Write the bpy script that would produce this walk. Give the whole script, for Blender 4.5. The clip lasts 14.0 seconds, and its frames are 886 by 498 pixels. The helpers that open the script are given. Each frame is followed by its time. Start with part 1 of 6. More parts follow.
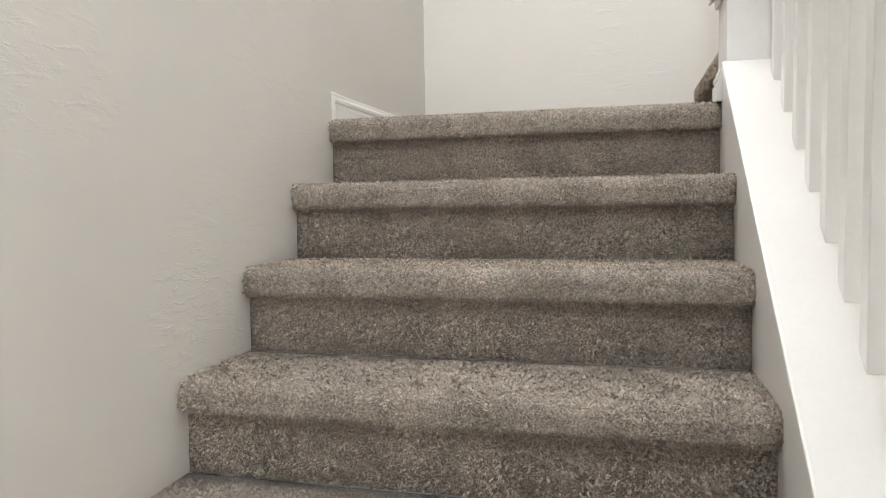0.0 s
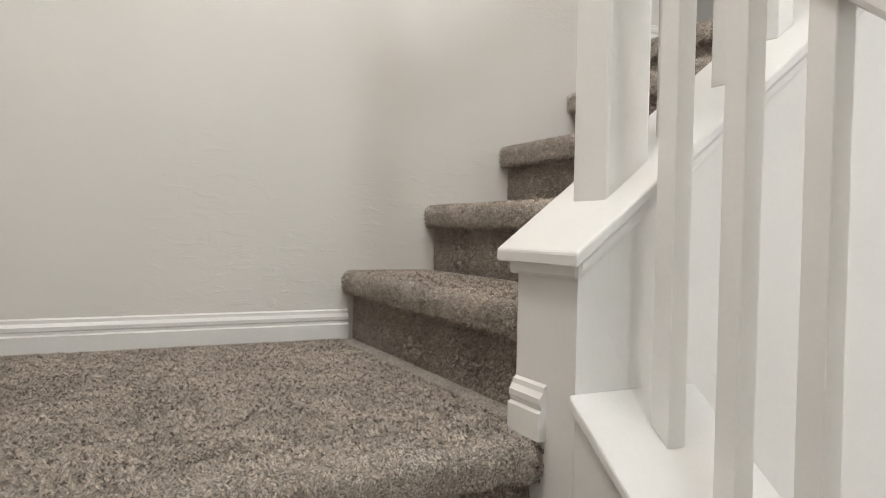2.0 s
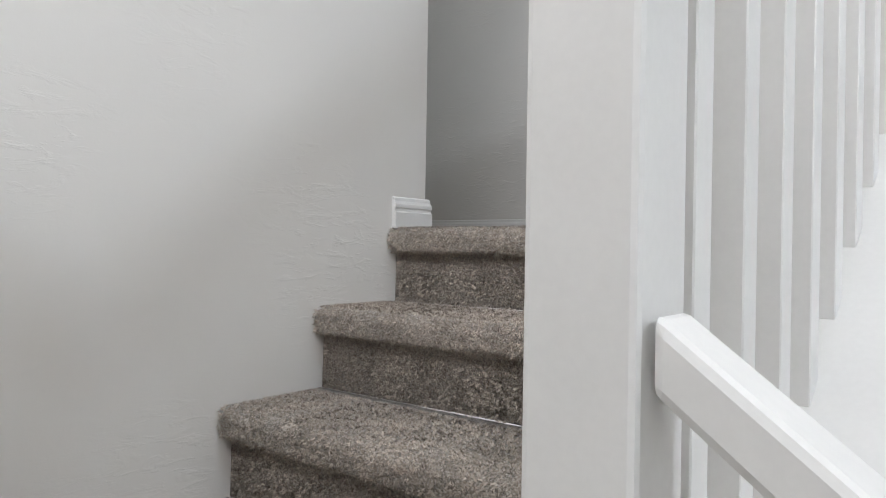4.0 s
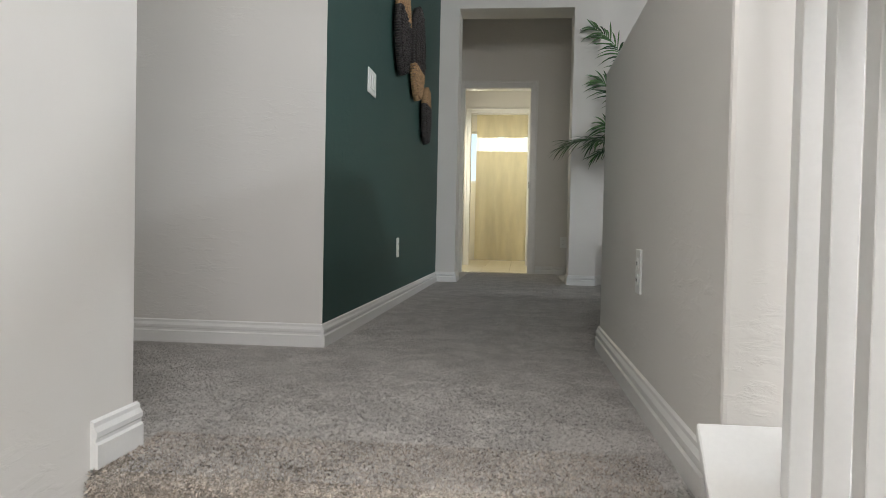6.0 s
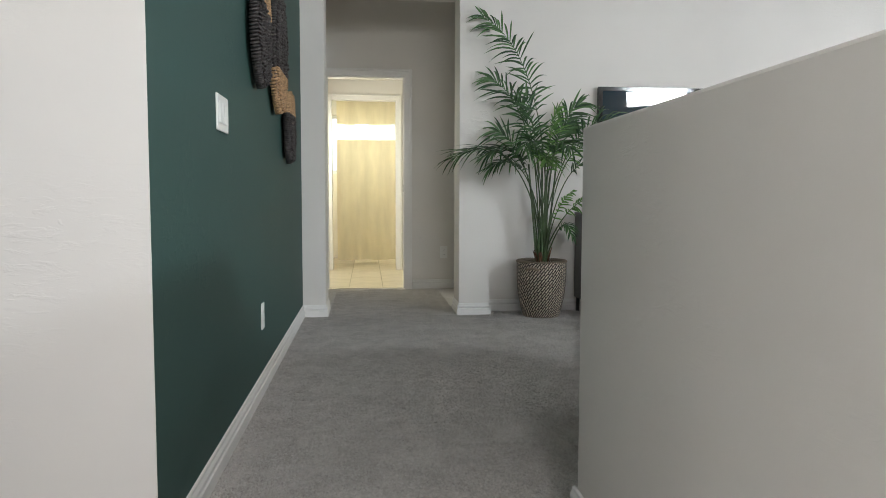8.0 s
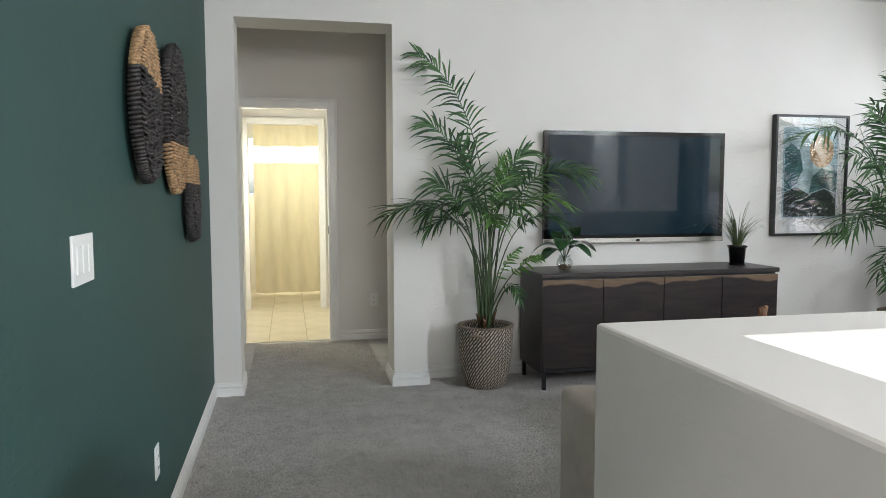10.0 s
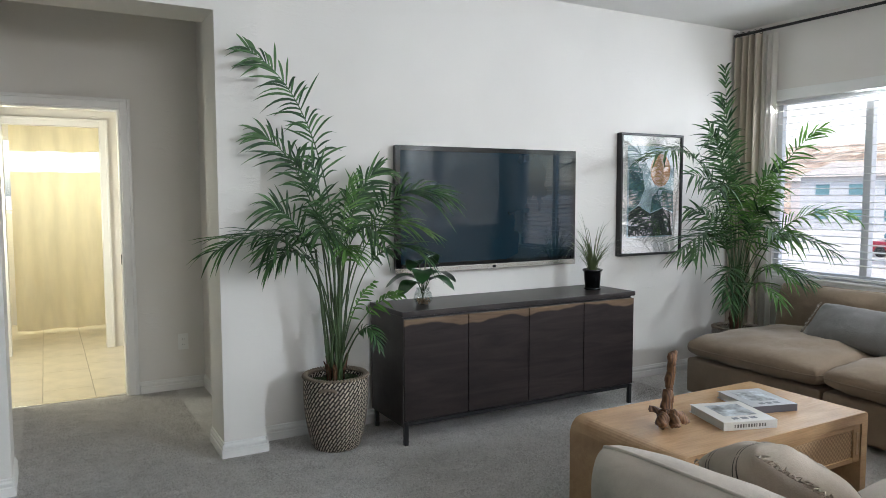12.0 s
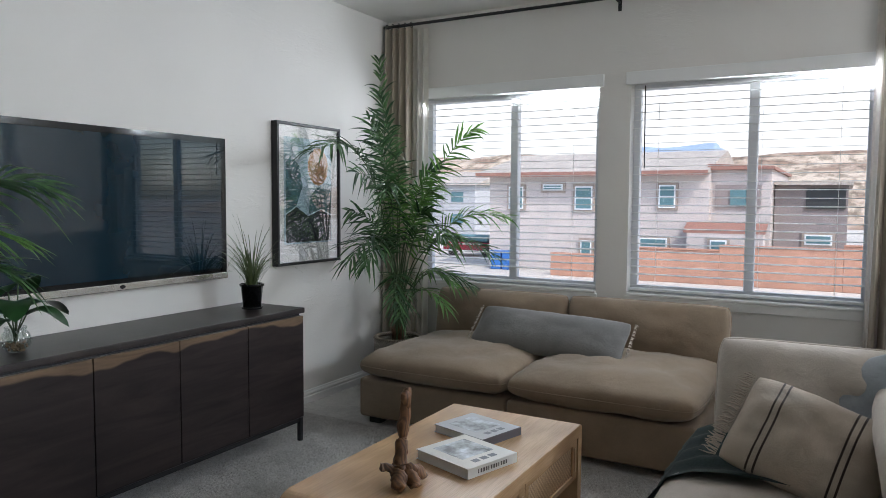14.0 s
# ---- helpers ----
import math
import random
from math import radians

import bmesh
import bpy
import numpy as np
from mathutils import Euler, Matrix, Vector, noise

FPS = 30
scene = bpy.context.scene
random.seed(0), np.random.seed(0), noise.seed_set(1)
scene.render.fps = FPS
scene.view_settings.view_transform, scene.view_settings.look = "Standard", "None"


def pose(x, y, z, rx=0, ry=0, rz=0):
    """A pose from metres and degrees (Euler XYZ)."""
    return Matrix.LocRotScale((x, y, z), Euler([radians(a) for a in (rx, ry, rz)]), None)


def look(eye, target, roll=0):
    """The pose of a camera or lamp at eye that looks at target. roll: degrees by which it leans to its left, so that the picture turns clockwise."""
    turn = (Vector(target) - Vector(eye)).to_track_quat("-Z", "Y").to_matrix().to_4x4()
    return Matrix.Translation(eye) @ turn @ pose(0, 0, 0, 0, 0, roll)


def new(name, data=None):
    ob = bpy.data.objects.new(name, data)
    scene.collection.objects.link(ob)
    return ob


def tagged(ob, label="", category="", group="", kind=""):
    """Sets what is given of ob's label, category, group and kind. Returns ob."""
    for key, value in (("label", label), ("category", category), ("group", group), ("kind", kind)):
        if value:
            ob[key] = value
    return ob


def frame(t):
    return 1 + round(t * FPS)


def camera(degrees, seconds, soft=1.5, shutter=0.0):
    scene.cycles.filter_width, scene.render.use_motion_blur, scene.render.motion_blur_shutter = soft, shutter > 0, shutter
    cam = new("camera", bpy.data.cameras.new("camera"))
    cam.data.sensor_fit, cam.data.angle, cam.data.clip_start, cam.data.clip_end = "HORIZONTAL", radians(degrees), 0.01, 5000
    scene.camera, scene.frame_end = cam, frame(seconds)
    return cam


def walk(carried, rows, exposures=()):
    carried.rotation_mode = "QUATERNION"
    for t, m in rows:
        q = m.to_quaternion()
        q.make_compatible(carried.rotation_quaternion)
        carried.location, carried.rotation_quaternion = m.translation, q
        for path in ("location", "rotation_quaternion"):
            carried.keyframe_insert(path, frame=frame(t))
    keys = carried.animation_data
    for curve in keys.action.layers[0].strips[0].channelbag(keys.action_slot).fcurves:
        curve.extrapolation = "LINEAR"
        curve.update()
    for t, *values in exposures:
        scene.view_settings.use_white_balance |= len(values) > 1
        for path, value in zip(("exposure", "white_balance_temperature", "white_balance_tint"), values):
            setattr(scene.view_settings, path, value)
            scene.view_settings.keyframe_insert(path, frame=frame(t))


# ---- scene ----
cam = camera(63.7, 14.0, 0.75)
PATH = [
    (0, (3.1, -1.321, -1.248), (1.167, -1.815, -1.378), -0.9),
    (0.5, (2.908, -1.539, -1.192), (0.914, -1.589, -1.342), -0.8),
    (1, (2.533, -1.624, -1.11), (0.556, -1.35, -1.24), -0.6),
    (1.5, (2.225, -1.721, -0.9), (0.302, -1.178, -0.995), -0.0),
    (2, (2.007, -1.704, -0.674), (0.213, -0.822, -0.724), 1.1),
    (2.5, (1.788, -1.62, -0.488), (0.143, -0.482, -0.503), 1.5),
    (3, (1.603, -1.585, -0.345), (0.12, -0.243, -0.387), 2.0),
    (3.6, (1.425, -1.474, -0.18), (0.068, -0.004, -0.199), 1.5),
    (5.8, (0.8, -1.232, 0.424), (0.499, 0.745, 0.379), 0.8),
    (6, (0.747, -1.167, 0.436), (0.539, 0.822, 0.388), 1.2),
    (6.5, (0.649, -0.921, 0.468), (0.623, 1.079, 0.429), 0.7),
    (7, (0.513, -0.663, 0.556), (0.655, 1.331, 0.491), 0.2),
    (7.5, (0.507, -0.422, 0.716), (0.693, 1.566, 0.604), 0.2),
    (9.8, (0.525, 0.323, 1.248), (0.919, 2.277, 1.079), -0.2),
    (10, (0.514, 0.384, 1.295), (0.935, 2.332, 1.135), -0.1),
    (10.4, (0.497, 0.506, 1.41), (0.96, 2.445, 1.254), 0.4),
    (10.5, (0.508, 0.551, 1.406), (0.975, 2.49, 1.257), 0.3),
    (11, (0.529, 0.763, 1.41), (1.072, 2.684, 1.29), 0.5),
    (11.5, (0.436, 0.976, 1.397), (1.154, 2.839, 1.28), 0.3),
    (12, (0.385, 1.172, 1.42), (1.357, 2.913, 1.267), -0.1),
    (12.5, (0.487, 1.427, 1.411), (1.643, 3.05, 1.241), -0.2),
    (13, (0.592, 1.611, 1.399), (1.946, 3.076, 1.244), -0.2),
    (13.5, (0.614, 1.847, 1.396), (2.209, 3.045, 1.25), -0.1),
    (14, (0.715, 2.048, 1.378), (2.455, 3.025, 1.243), 0.4),
]
walk(cam, [(t, look(e, a, r)) for t, e, a, r in PATH],
     exposures=[(0, 1.5, 6550, 10), (0.7, 1.5, 6800, 10), (1.5, 1.35, 7400, 11), (2.0, 1.02, 6700, 10), (2.5, 0.83, 6300, 10), (3.5, 0.7, 6050, 10), (6.0, 0.85, 6400, 10), (7.5, 1.25, 6350, 10), (9.8, 1.58, 6250, 10), (11.5, 1.6, 6200, 10), (12.5, 1.5, 6050, 10), (14.0, 1.12, 6050, 10)])
# ---- world, sun, window light and added unseen lamps ----
world = bpy.data.worlds.new("world")
scene.world = world
world.use_nodes = True
wn = world.node_tree
sky = wn.nodes.new("ShaderNodeTexSky")
sky.sky_type = "NISHITA"
sky.sun_disc = False
sky.sun_elevation = radians(48)
sky.sun_rotation = radians(215)
sky.air_density = 1.0
sky.dust_density = 2.0
wn.links.new(sky.outputs[0], wn.nodes["Background"].inputs[0])
wn.nodes["Background"].inputs[1].default_value = 0.15
sun = new("sun", bpy.data.lights.new("sun", "SUN"))
sun.data.energy, sun.data.angle, sun.data.color = 1.6, radians(0.5), (1.0, 0.95, 0.88)
# light falls from the south-west, high
sun.matrix_basis = look((-30, -45, 60), (0, 0, 0))


def area_lamp(name, eye, target, w, h, watts, colour):
    ob = new(name, bpy.data.lights.new(name, "AREA"))
    ob.data.shape, ob.data.size, ob.data.size_y = "RECTANGLE", w, h
    ob.data.energy, ob.data.color = watts, colour
    ob.matrix_basis = look(eye, target)
    return ob


area_lamp("window_light_1", (5.432, 4.19, 2.095), (4.0, 4.0, 1.35), 1.32, 0.075, 5, (0.94, 0.97, 1.0))
area_lamp("window_light_2", (5.432, 2.595, 2.095), (3.0, 2.4, 1.35), 1.32, 0.075, 7, (0.94, 0.97, 1.0))
# added fill lamp high in the stairwell, out of view, brightens room and hall
area_lamp("window_light_high", (5.40, -0.95, 2.55), (0.9, 4.4, 0.2), 1.3, 0.24, 64, (0.88, 0.95, 1.0))
# added lamp above the landing, unseen, lights treads and recess from the south
area_lamp("window_light_stair", (1.3, -2.17, 1.95), (1.05, 0.2, 0.0), 1.5, 0.9, 29, (1.0, 0.97, 0.93))
# added fill lamp at entry level, unseen, for the lower flight and balusters
area_lamp("window_light_entry", (5.40, -0.2, -1.3), (1.0, -0.6, -0.9), 1.9, 1.8, 9, (1.0, 0.95, 0.88))
area_lamp("window_light_bath", (0.5, 10.12, 1.62), (0.5, 8.0, 0.9), 1.1, 0.75, 10, (1.0, 0.95, 0.70))
# added side lamp, unseen, brightens the bathroom, curtain front and small hall
area_lamp("window_light_bath_west", (-0.335, 7.6, 1.6), (1.0, 7.6, 0.6), 0.9, 0.8, 10, (1.0, 0.95, 0.72))

# ---- materials ----
def shader(name):
    m = bpy.data.materials.new(name)
    m.use_nodes = True
    nt = m.node_tree
    return m, nt, nt.nodes["Principled BSDF"]


def node(nt, kind, **ins):
    n = nt.nodes.new("ShaderNode" + kind)
    for key, val in ins.items():
        n.inputs[key.replace("_", " ")].default_value = val
    return n


def ramp(nt, fac, lo, hi, p0=0.35, p1=0.65):
    r = nt.nodes.new("ShaderNodeValToRGB")
    r.color_ramp.elements[0].position, r.color_ramp.elements[1].position = p0, p1
    r.color_ramp.elements[0].color = (*lo, 1)
    r.color_ramp.elements[1].color = (*hi, 1)
    nt.links.new(fac, r.inputs[0])
    return r.outputs[0]


def mixc(nt, fac, a, b, kind="MIX"):
    n = nt.nodes.new("ShaderNodeMix")
    n.data_type, n.blend_type = "RGBA", kind
    for sock, val in ((0, fac), (6, a), (7, b)):
        if isinstance(val, (int, float)):
            n.inputs[sock].default_value = val
        elif isinstance(val, tuple):
            n.inputs[sock].default_value = (*val, 1)
        else:
            nt.links.new(val, n.inputs[sock])
    return n.outputs[2]


def coords(nt, scale=(1, 1, 1), kind="Object"):
    tc = nt.nodes.new("ShaderNodeTexCoord")
    mp = nt.nodes.new("ShaderNodeMapping")
    mp.inputs["Scale"].default_value = scale
    nt.links.new(tc.outputs[kind], mp.inputs[0])
    return mp.outputs[0]


def noise_tex(nt, vec, scale, detail=3.0, rough=0.55, distort=0.0):
    n = node(nt, "TexNoise", Scale=scale, Detail=detail, Roughness=rough, Distortion=distort)
    nt.links.new(vec, n.inputs["Vector"])
    return n.outputs["Fac"]


def bumps(nt, bsdf, heights):
    """heights: (socket, strength, distance) from coarse to fine."""
    last = None
    for h, strength, dist in heights:
        b = node(nt, "Bump", Strength=strength, Distance=dist)
        nt.links.new(h, b.inputs["Height"])
        if last:
            nt.links.new(last, b.inputs["Normal"])
        last = b.outputs[0]
    nt.links.new(last, bsdf.inputs["Normal"])


def plain(name, col, rough=0.5, metal=0.0, var=0.06, vscale=4.0, grain=0.04, gscale=120.0, bump=0.0, bscale=60.0, bdist=0.002, stretch=(1, 1, 1), coat=0.0):
    m, nt, b = shader(name)
    v = coords(nt, stretch)
    big = noise_tex(nt, v, vscale)
    fine = noise_tex(nt, v, gscale, 2.0)
    c = ramp(nt, big, tuple(x * (1 - var) for x in col), tuple(min(1, x * (1 + var)) for x in col))
    g = ramp(nt, fine, (1 - grain,) * 3, (1.0,) * 3)
    nt.links.new(mixc(nt, 1.0, c, g, "MULTIPLY"), b.inputs["Base Color"])
    b.inputs["Roughness"].default_value = rough
    b.inputs["Metallic"].default_value = metal
    b.inputs["Coat Weight"].default_value = coat
    if bump:
        bumps(nt, b, [(noise_tex(nt, v, bscale), bump, bdist)])
    return m


def wall_paint(name, col):
    """Flat paint over hand-trowelled plaster: smooth ground with flat raised islands and short ridges."""
    m, nt, b = shader(name)
    v = coords(nt)
    tone = ramp(nt, noise_tex(nt, v, 1.3, 2.0), tuple(x * 0.97 for x in col), tuple(min(1, x * 1.02) for x in col))
    nt.links.new(tone, b.inputs["Base Color"])
    b.inputs["Roughness"].default_value = 0.62
    where = ramp(nt, noise_tex(nt, v, 1.9, 2.0), (0, 0, 0), (1, 1, 1), 0.46, 0.66)
    flat = coords(nt, (1, 1, 2.2))
    isl = ramp(nt, noise_tex(nt, flat, 8.0, 4.0, 0.55, 0.4), (0, 0, 0), (1, 1, 1), 0.52, 0.62)
    rid = ramp(nt, noise_tex(nt, coords(nt, (1, 1, 3.4)), 13.0, 5.0, 0.62, 0.7), (0, 0, 0), (1, 1, 1), 0.52, 0.74)
    bumps(nt, b, [(mixc(nt, 1.0, isl, where, "MULTIPLY"), 0.22, 0.002), (mixc(nt, 1.0, rid, where, "MULTIPLY"), 0.42, 0.0026),
                  (noise_tex(nt, v, 45.0, 3.0), 0.10, 0.0012), (noise_tex(nt, v, 220.0, 2.0), 0.08, 0.001)])
    return m


def carpet(name, dark, light, stain=0.16):
    m, nt, b = shader(name)
    v = coords(nt)
    fleck = ramp(nt, noise_tex(nt, v, 230.0, 4.0, 0.75), dark, light, 0.36, 0.64)
    mid = ramp(nt, noise_tex(nt, v, 62.0, 4.0, 0.7), (0.78,) * 3, (1.0,) * 3, 0.38, 0.60)
    shade = ramp(nt, noise_tex(nt, coords(nt, (1, 1, 0.6)), 9.0, 4.0, 0.65, 0.6), (1 - stain,) * 3, (1.0,) * 3, 0.42, 0.56)
    foot = ramp(nt, noise_tex(nt, v, 2.6, 4.0, 0.65, 0.8), (0.91,) * 3, (1.0,) * 3, 0.42, 0.56)
    c = mixc(nt, 1.0, mixc(nt, 1.0, fleck, shade, "MULTIPLY"), mixc(nt, 1.0, foot, mid, "MULTIPLY"), "MULTIPLY")
    nt.links.new(c, b.inputs["Base Color"])
    b.inputs["Roughness"].default_value = 0.95
    b.inputs["Sheen Weight"].default_value = 0.25
    b.inputs["Specular IOR Level"].default_value = 0.1
    bumps(nt, b, [(noise_tex(nt, v, 26.0, 3.0), 0.5, 0.008), (noise_tex(nt, v, 90.0, 4.0, 0.75), 1.0, 0.008), (noise_tex(nt, v, 260.0, 2.0, 0.7), 0.8, 0.004)])
    return m


def pile_fibre(name, dark, light, patch):
    """Soft yarn ends that let some light through."""
    m, nt, b = shader(name)
    v = coords(nt)
    info = nt.nodes.new("ShaderNodeNewGeometry")
    c = ramp(nt, info.outputs["Random Per Island"], dark, light, 0.0, 1.0)
    shade = ramp(nt, noise_tex(nt, v, 7.0, 5.0, 0.68, 0.8), (patch,) * 3, (1.0,) * 3, 0.42, 0.58)
    mid = ramp(nt, noise_tex(nt, v, 85.0, 3.0, 0.7), (0.80,) * 3, (1.0,) * 3, 0.38, 0.60)
    c = mixc(nt, 1.0, mixc(nt, 1.0, c, shade, "MULTIPLY"), mid, "MULTIPLY")
    nt.links.new(c, b.inputs["Base Color"])
    b.inputs["Roughness"].default_value = 0.9
    b.inputs["Specular IOR Level"].default_value = 0.15
    t, mx = node(nt, "BsdfTranslucent"), node(nt, "MixShader")
    mx.inputs[0].default_value = 0.15
    nt.links.new(c, t.inputs["Color"])
    nt.links.new(b.outputs[0], mx.inputs[1])
    nt.links.new(t.outputs[0], mx.inputs[2])
    nt.links.new(mx.outputs[0], nt.nodes["Material Output"].inputs[0])
    return m


def wood(name, dark, light, axis="x", rough=0.42, rings=9.0):
    m, nt, b = shader(name)
    st = {"x": (0.35, 6, 6), "y": (6, 0.35, 6), "z": (6, 6, 0.35)}[axis]
    v = coords(nt, st)
    big = noise_tex(nt, v, 1.6, 4.0, 0.55, 1.2)
    wave = node(nt, "TexWave", Scale=rings * 0.35, Distortion=5.0, Detail=3.0)
    nt.links.new(v, wave.inputs["Vector"])
    pore = noise_tex(nt, coords(nt, tuple(x * 8 if x > 1 else x * 5 for x in st)), 6.0, 3.0, 0.6)
    c = ramp(nt, big, dark, light, 0.3, 0.7)
    c = mixc(nt, 0.35, c, ramp(nt, wave.outputs["Fac"], dark, light, 0.1, 0.9))
    c = mixc(nt, 1.0, c, ramp(nt, pore, (0.84,) * 3, (1.0,) * 3, 0.36, 0.56), "MULTIPLY")
    nt.links.new(c, b.inputs["Base Color"])
    b.inputs["Roughness"].default_value = rough
    bumps(nt, b, [(pore, 0.12, 0.001)])
    return m


def live_edge(name):
    """Dark walnut fronts with a pale, wavy band of sapwood along the top."""
    m, nt, b = shader(name)
    v = coords(nt, (0.6, 1, 5))
    grain = noise_tex(nt, v, 3.0, 5.0, 0.6, 1.4)
    heart = ramp(nt, grain, (0.012, 0.009, 0.009), (0.036, 0.026, 0.025), 0.3, 0.72)
    sap = ramp(nt, grain, (0.11, 0.072, 0.045), (0.18, 0.12, 0.075))
    sep = node(nt, "SeparateXYZ")
    tc = nt.nodes.new("ShaderNodeTexCoord")
    nt.links.new(tc.outputs["Object"], sep.inputs[0])
    wob = noise_tex(nt, coords(nt, (1, 1, 0)), 2.6, 2.0)
    add = node(nt, "Math")
    add.operation = "MULTIPLY_ADD"
    nt.links.new(wob, add.inputs[0])
    add.inputs[1].default_value = 0.16
    nt.links.new(sep.outputs[2], add.inputs[2])
    edge = ramp(nt, add.outputs[0], (0, 0, 0), (1, 1, 1), 0.772, 0.780)
    nt.links.new(mixc(nt, edge, heart, sap), b.inputs["Base Color"])
    b.inputs["Roughness"].default_value = 0.40
    b.inputs["Specular IOR Level"].default_value = 0.32
    bumps(nt, b, [(grain, 0.08, 0.001)])
    return m


def fabric(name, col, weave=420.0, var=0.10, sheen=0.2, bump=0.45):
    m, nt, b = shader(name)
    v = coords(nt)
    big = ramp(nt, noise_tex(nt, v, 5.0, 4.0, 0.6), tuple(x * (1 - var) for x in col), tuple(min(1, x * (1 + var)) for x in col))
    fine = noise_tex(nt, coords(nt, (1, 1, 2.4)), weave, 2.0, 0.6)
    c = mixc(nt, 1.0, big, ramp(nt, fine, (0.80,) * 3, (1.0,) * 3, 0.38, 0.6), "MULTIPLY")
    nt.links.new(c, b.inputs["Base Color"])
    b.inputs["Roughness"].default_value = 0.9
    b.inputs["Sheen Weight"].default_value = sheen
    b.inputs["Specular IOR Level"].default_value = 0.2
    bumps(nt, b, [(noise_tex(nt, v, 9.0, 3.0, 0.6, 0.8), 0.35, 0.012), (fine, bump, 0.0012)])
    return m


def leaf(name, dark, light):
    m, nt, b = shader(name)
    v = coords(nt)
    info = nt.nodes.new("ShaderNodeNewGeometry")
    c = ramp(nt, info.outputs["Random Per Island"], dark, light, 0.0, 1.0)
    c = mixc(nt, 1.0, c, ramp(nt, noise_tex(nt, v, 30.0), (0.75,) * 3, (1.0,) * 3), "MULTIPLY")
    nt.links.new(c, b.inputs["Base Color"])
    b.inputs["Roughness"].default_value = 0.44
    t, mx = node(nt, "BsdfTranslucent"), node(nt, "MixShader")
    mx.inputs[0].default_value = 0.22
    nt.links.new(c, t.inputs["Color"])
    nt.links.new(b.outputs[0], mx.inputs[1])
    nt.links.new(t.outputs[0], mx.inputs[2])
    nt.links.new(mx.outputs[0], nt.nodes["Material Output"].inputs[0])
    return m


def translucent(name, col, share):
    m, nt, b = shader(name)
    v = coords(nt)
    tone = ramp(nt, noise_tex(nt, coords(nt, (1, 1, 0.2)), 9.0, 3.0), tuple(x * 0.9 for x in col), col)
    t = node(nt, "BsdfTranslucent")
    mx = node(nt, "MixShader")
    mx.inputs[0].default_value = share
    nt.links.new(tone, b.inputs["Base Color"])
    nt.links.new(tone, t.inputs["Color"])
    b.inputs["Roughness"].default_value = 0.9
    bumps(nt, b, [(noise_tex(nt, v, 500.0, 2.0), 0.3, 0.001)])
    out = nt.nodes["Material Output"]
    nt.links.new(b.outputs[0], mx.inputs[1])
    nt.links.new(t.outputs[0], mx.inputs[2])
    nt.links.new(mx.outputs[0], out.inputs[0])
    return m


def pane_glass(name, gloss=0.05, tint=(1, 1, 1)):
    m, nt, b = shader(name)
    t, g, mx = node(nt, "BsdfTransparent", Color=(*tint, 1)), node(nt, "BsdfGlossy", Roughness=0.0), node(nt, "MixShader")
    mx.inputs[0].default_value = gloss
    nt.links.new(t.outputs[0], mx.inputs[1])
    nt.links.new(g.outputs[0], mx.inputs[2])
    nt.links.new(mx.outputs[0], nt.nodes["Material Output"].inputs[0])
    return m


def woven(name, dark, light):
    """Diagonal stitches round a basket, from the mesh's own unrolled coordinates."""
    m, nt, b = shader(name)
    v = coords(nt, (1, 1, 1), "UV")
    rot = nt.nodes.new("ShaderNodeMapping")
    rot.inputs["Rotation"].default_value = (0, 0, radians(-56))
    rot.inputs["Scale"].default_value = (1, 1, 1)
    nt.links.new(v, rot.inputs[0])
    br = node(nt, "TexBrick", Scale=1.0)
    br.inputs["Mortar Size"].default_value = 0.0045
    br.inputs["Brick Width"].default_value = 0.042
    br.inputs["Row Height"].default_value = 0.0155
    br.inputs["Mortar Smooth"].default_value = 0.4
    br.inputs["Color1"].default_value = (*light, 1)
    br.inputs["Color2"].default_value = (*[x * 0.62 for x in light], 1)
    br.inputs["Mortar"].default_value = (*dark, 1)
    nt.links.new(rot.outputs[0], br.inputs["Vector"])
    c = mixc(nt, 1.0, br.outputs["Color"], ramp(nt, noise_tex(nt, coords(nt), 90.0), (0.7,) * 3, (1.0,) * 3), "MULTIPLY")
    nt.links.new(c, b.inputs["Base Color"])
    b.inputs["Roughness"].default_value = 0.7
    inv = node(nt, "Math")
    inv.operation = "SUBTRACT"
    inv.inputs[0].default_value = 1.0
    nt.links.new(br.outputs["Fac"], inv.inputs[1])
    bumps(nt, b, [(inv.outputs[0], 0.8, 0.004)])
    return m


WALL = wall_paint("white_wall_paint", (0.74, 0.715, 0.68))
GREEN = wall_paint("green_wall_paint", (0.026, 0.072, 0.062))
CEIL = wall_paint("ceiling_paint", (0.78, 0.77, 0.75))
TRIM = plain("white_gloss_paint", (0.80, 0.79, 0.77), 0.32, var=0.02, grain=0.02, bump=0.05, bscale=40)
CARPET = carpet("grey_carpet", (0.58, 0.555, 0.53), (0.86, 0.835, 0.80), 0.08)
PILE = pile_fibre("grey_pile", (0.58, 0.55, 0.52), (0.80, 0.77, 0.735), 0.80)
STAIR_PILE = pile_fibre("stair_pile", (0.36, 0.305, 0.255), (0.82, 0.73, 0.635), 0.76)
STAIR_CARPET = carpet("stair_carpet", (0.18, 0.15, 0.125), (0.86, 0.78, 0.69), 0.24)
TILE = plain("cream_floor_tile", (0.62, 0.55, 0.42), 0.3, var=0.08, vscale=6, bump=0.05)
GROUT = plain("grout", (0.33, 0.29, 0.23), 0.8)
WALNUT_FRONT = live_edge("walnut_live_edge")
BLACK_WOOD = wood("black_stained_wood", (0.014, 0.011, 0.011), (0.040, 0.031, 0.030), "x", 0.36)
OAK = wood("pale_oak", (0.46, 0.27, 0.135), (0.60, 0.38, 0.20), "x", 0.27)
OAK_END = wood("pale_oak_end", (0.46, 0.27, 0.135), (0.60, 0.38, 0.20), "z", 0.36)
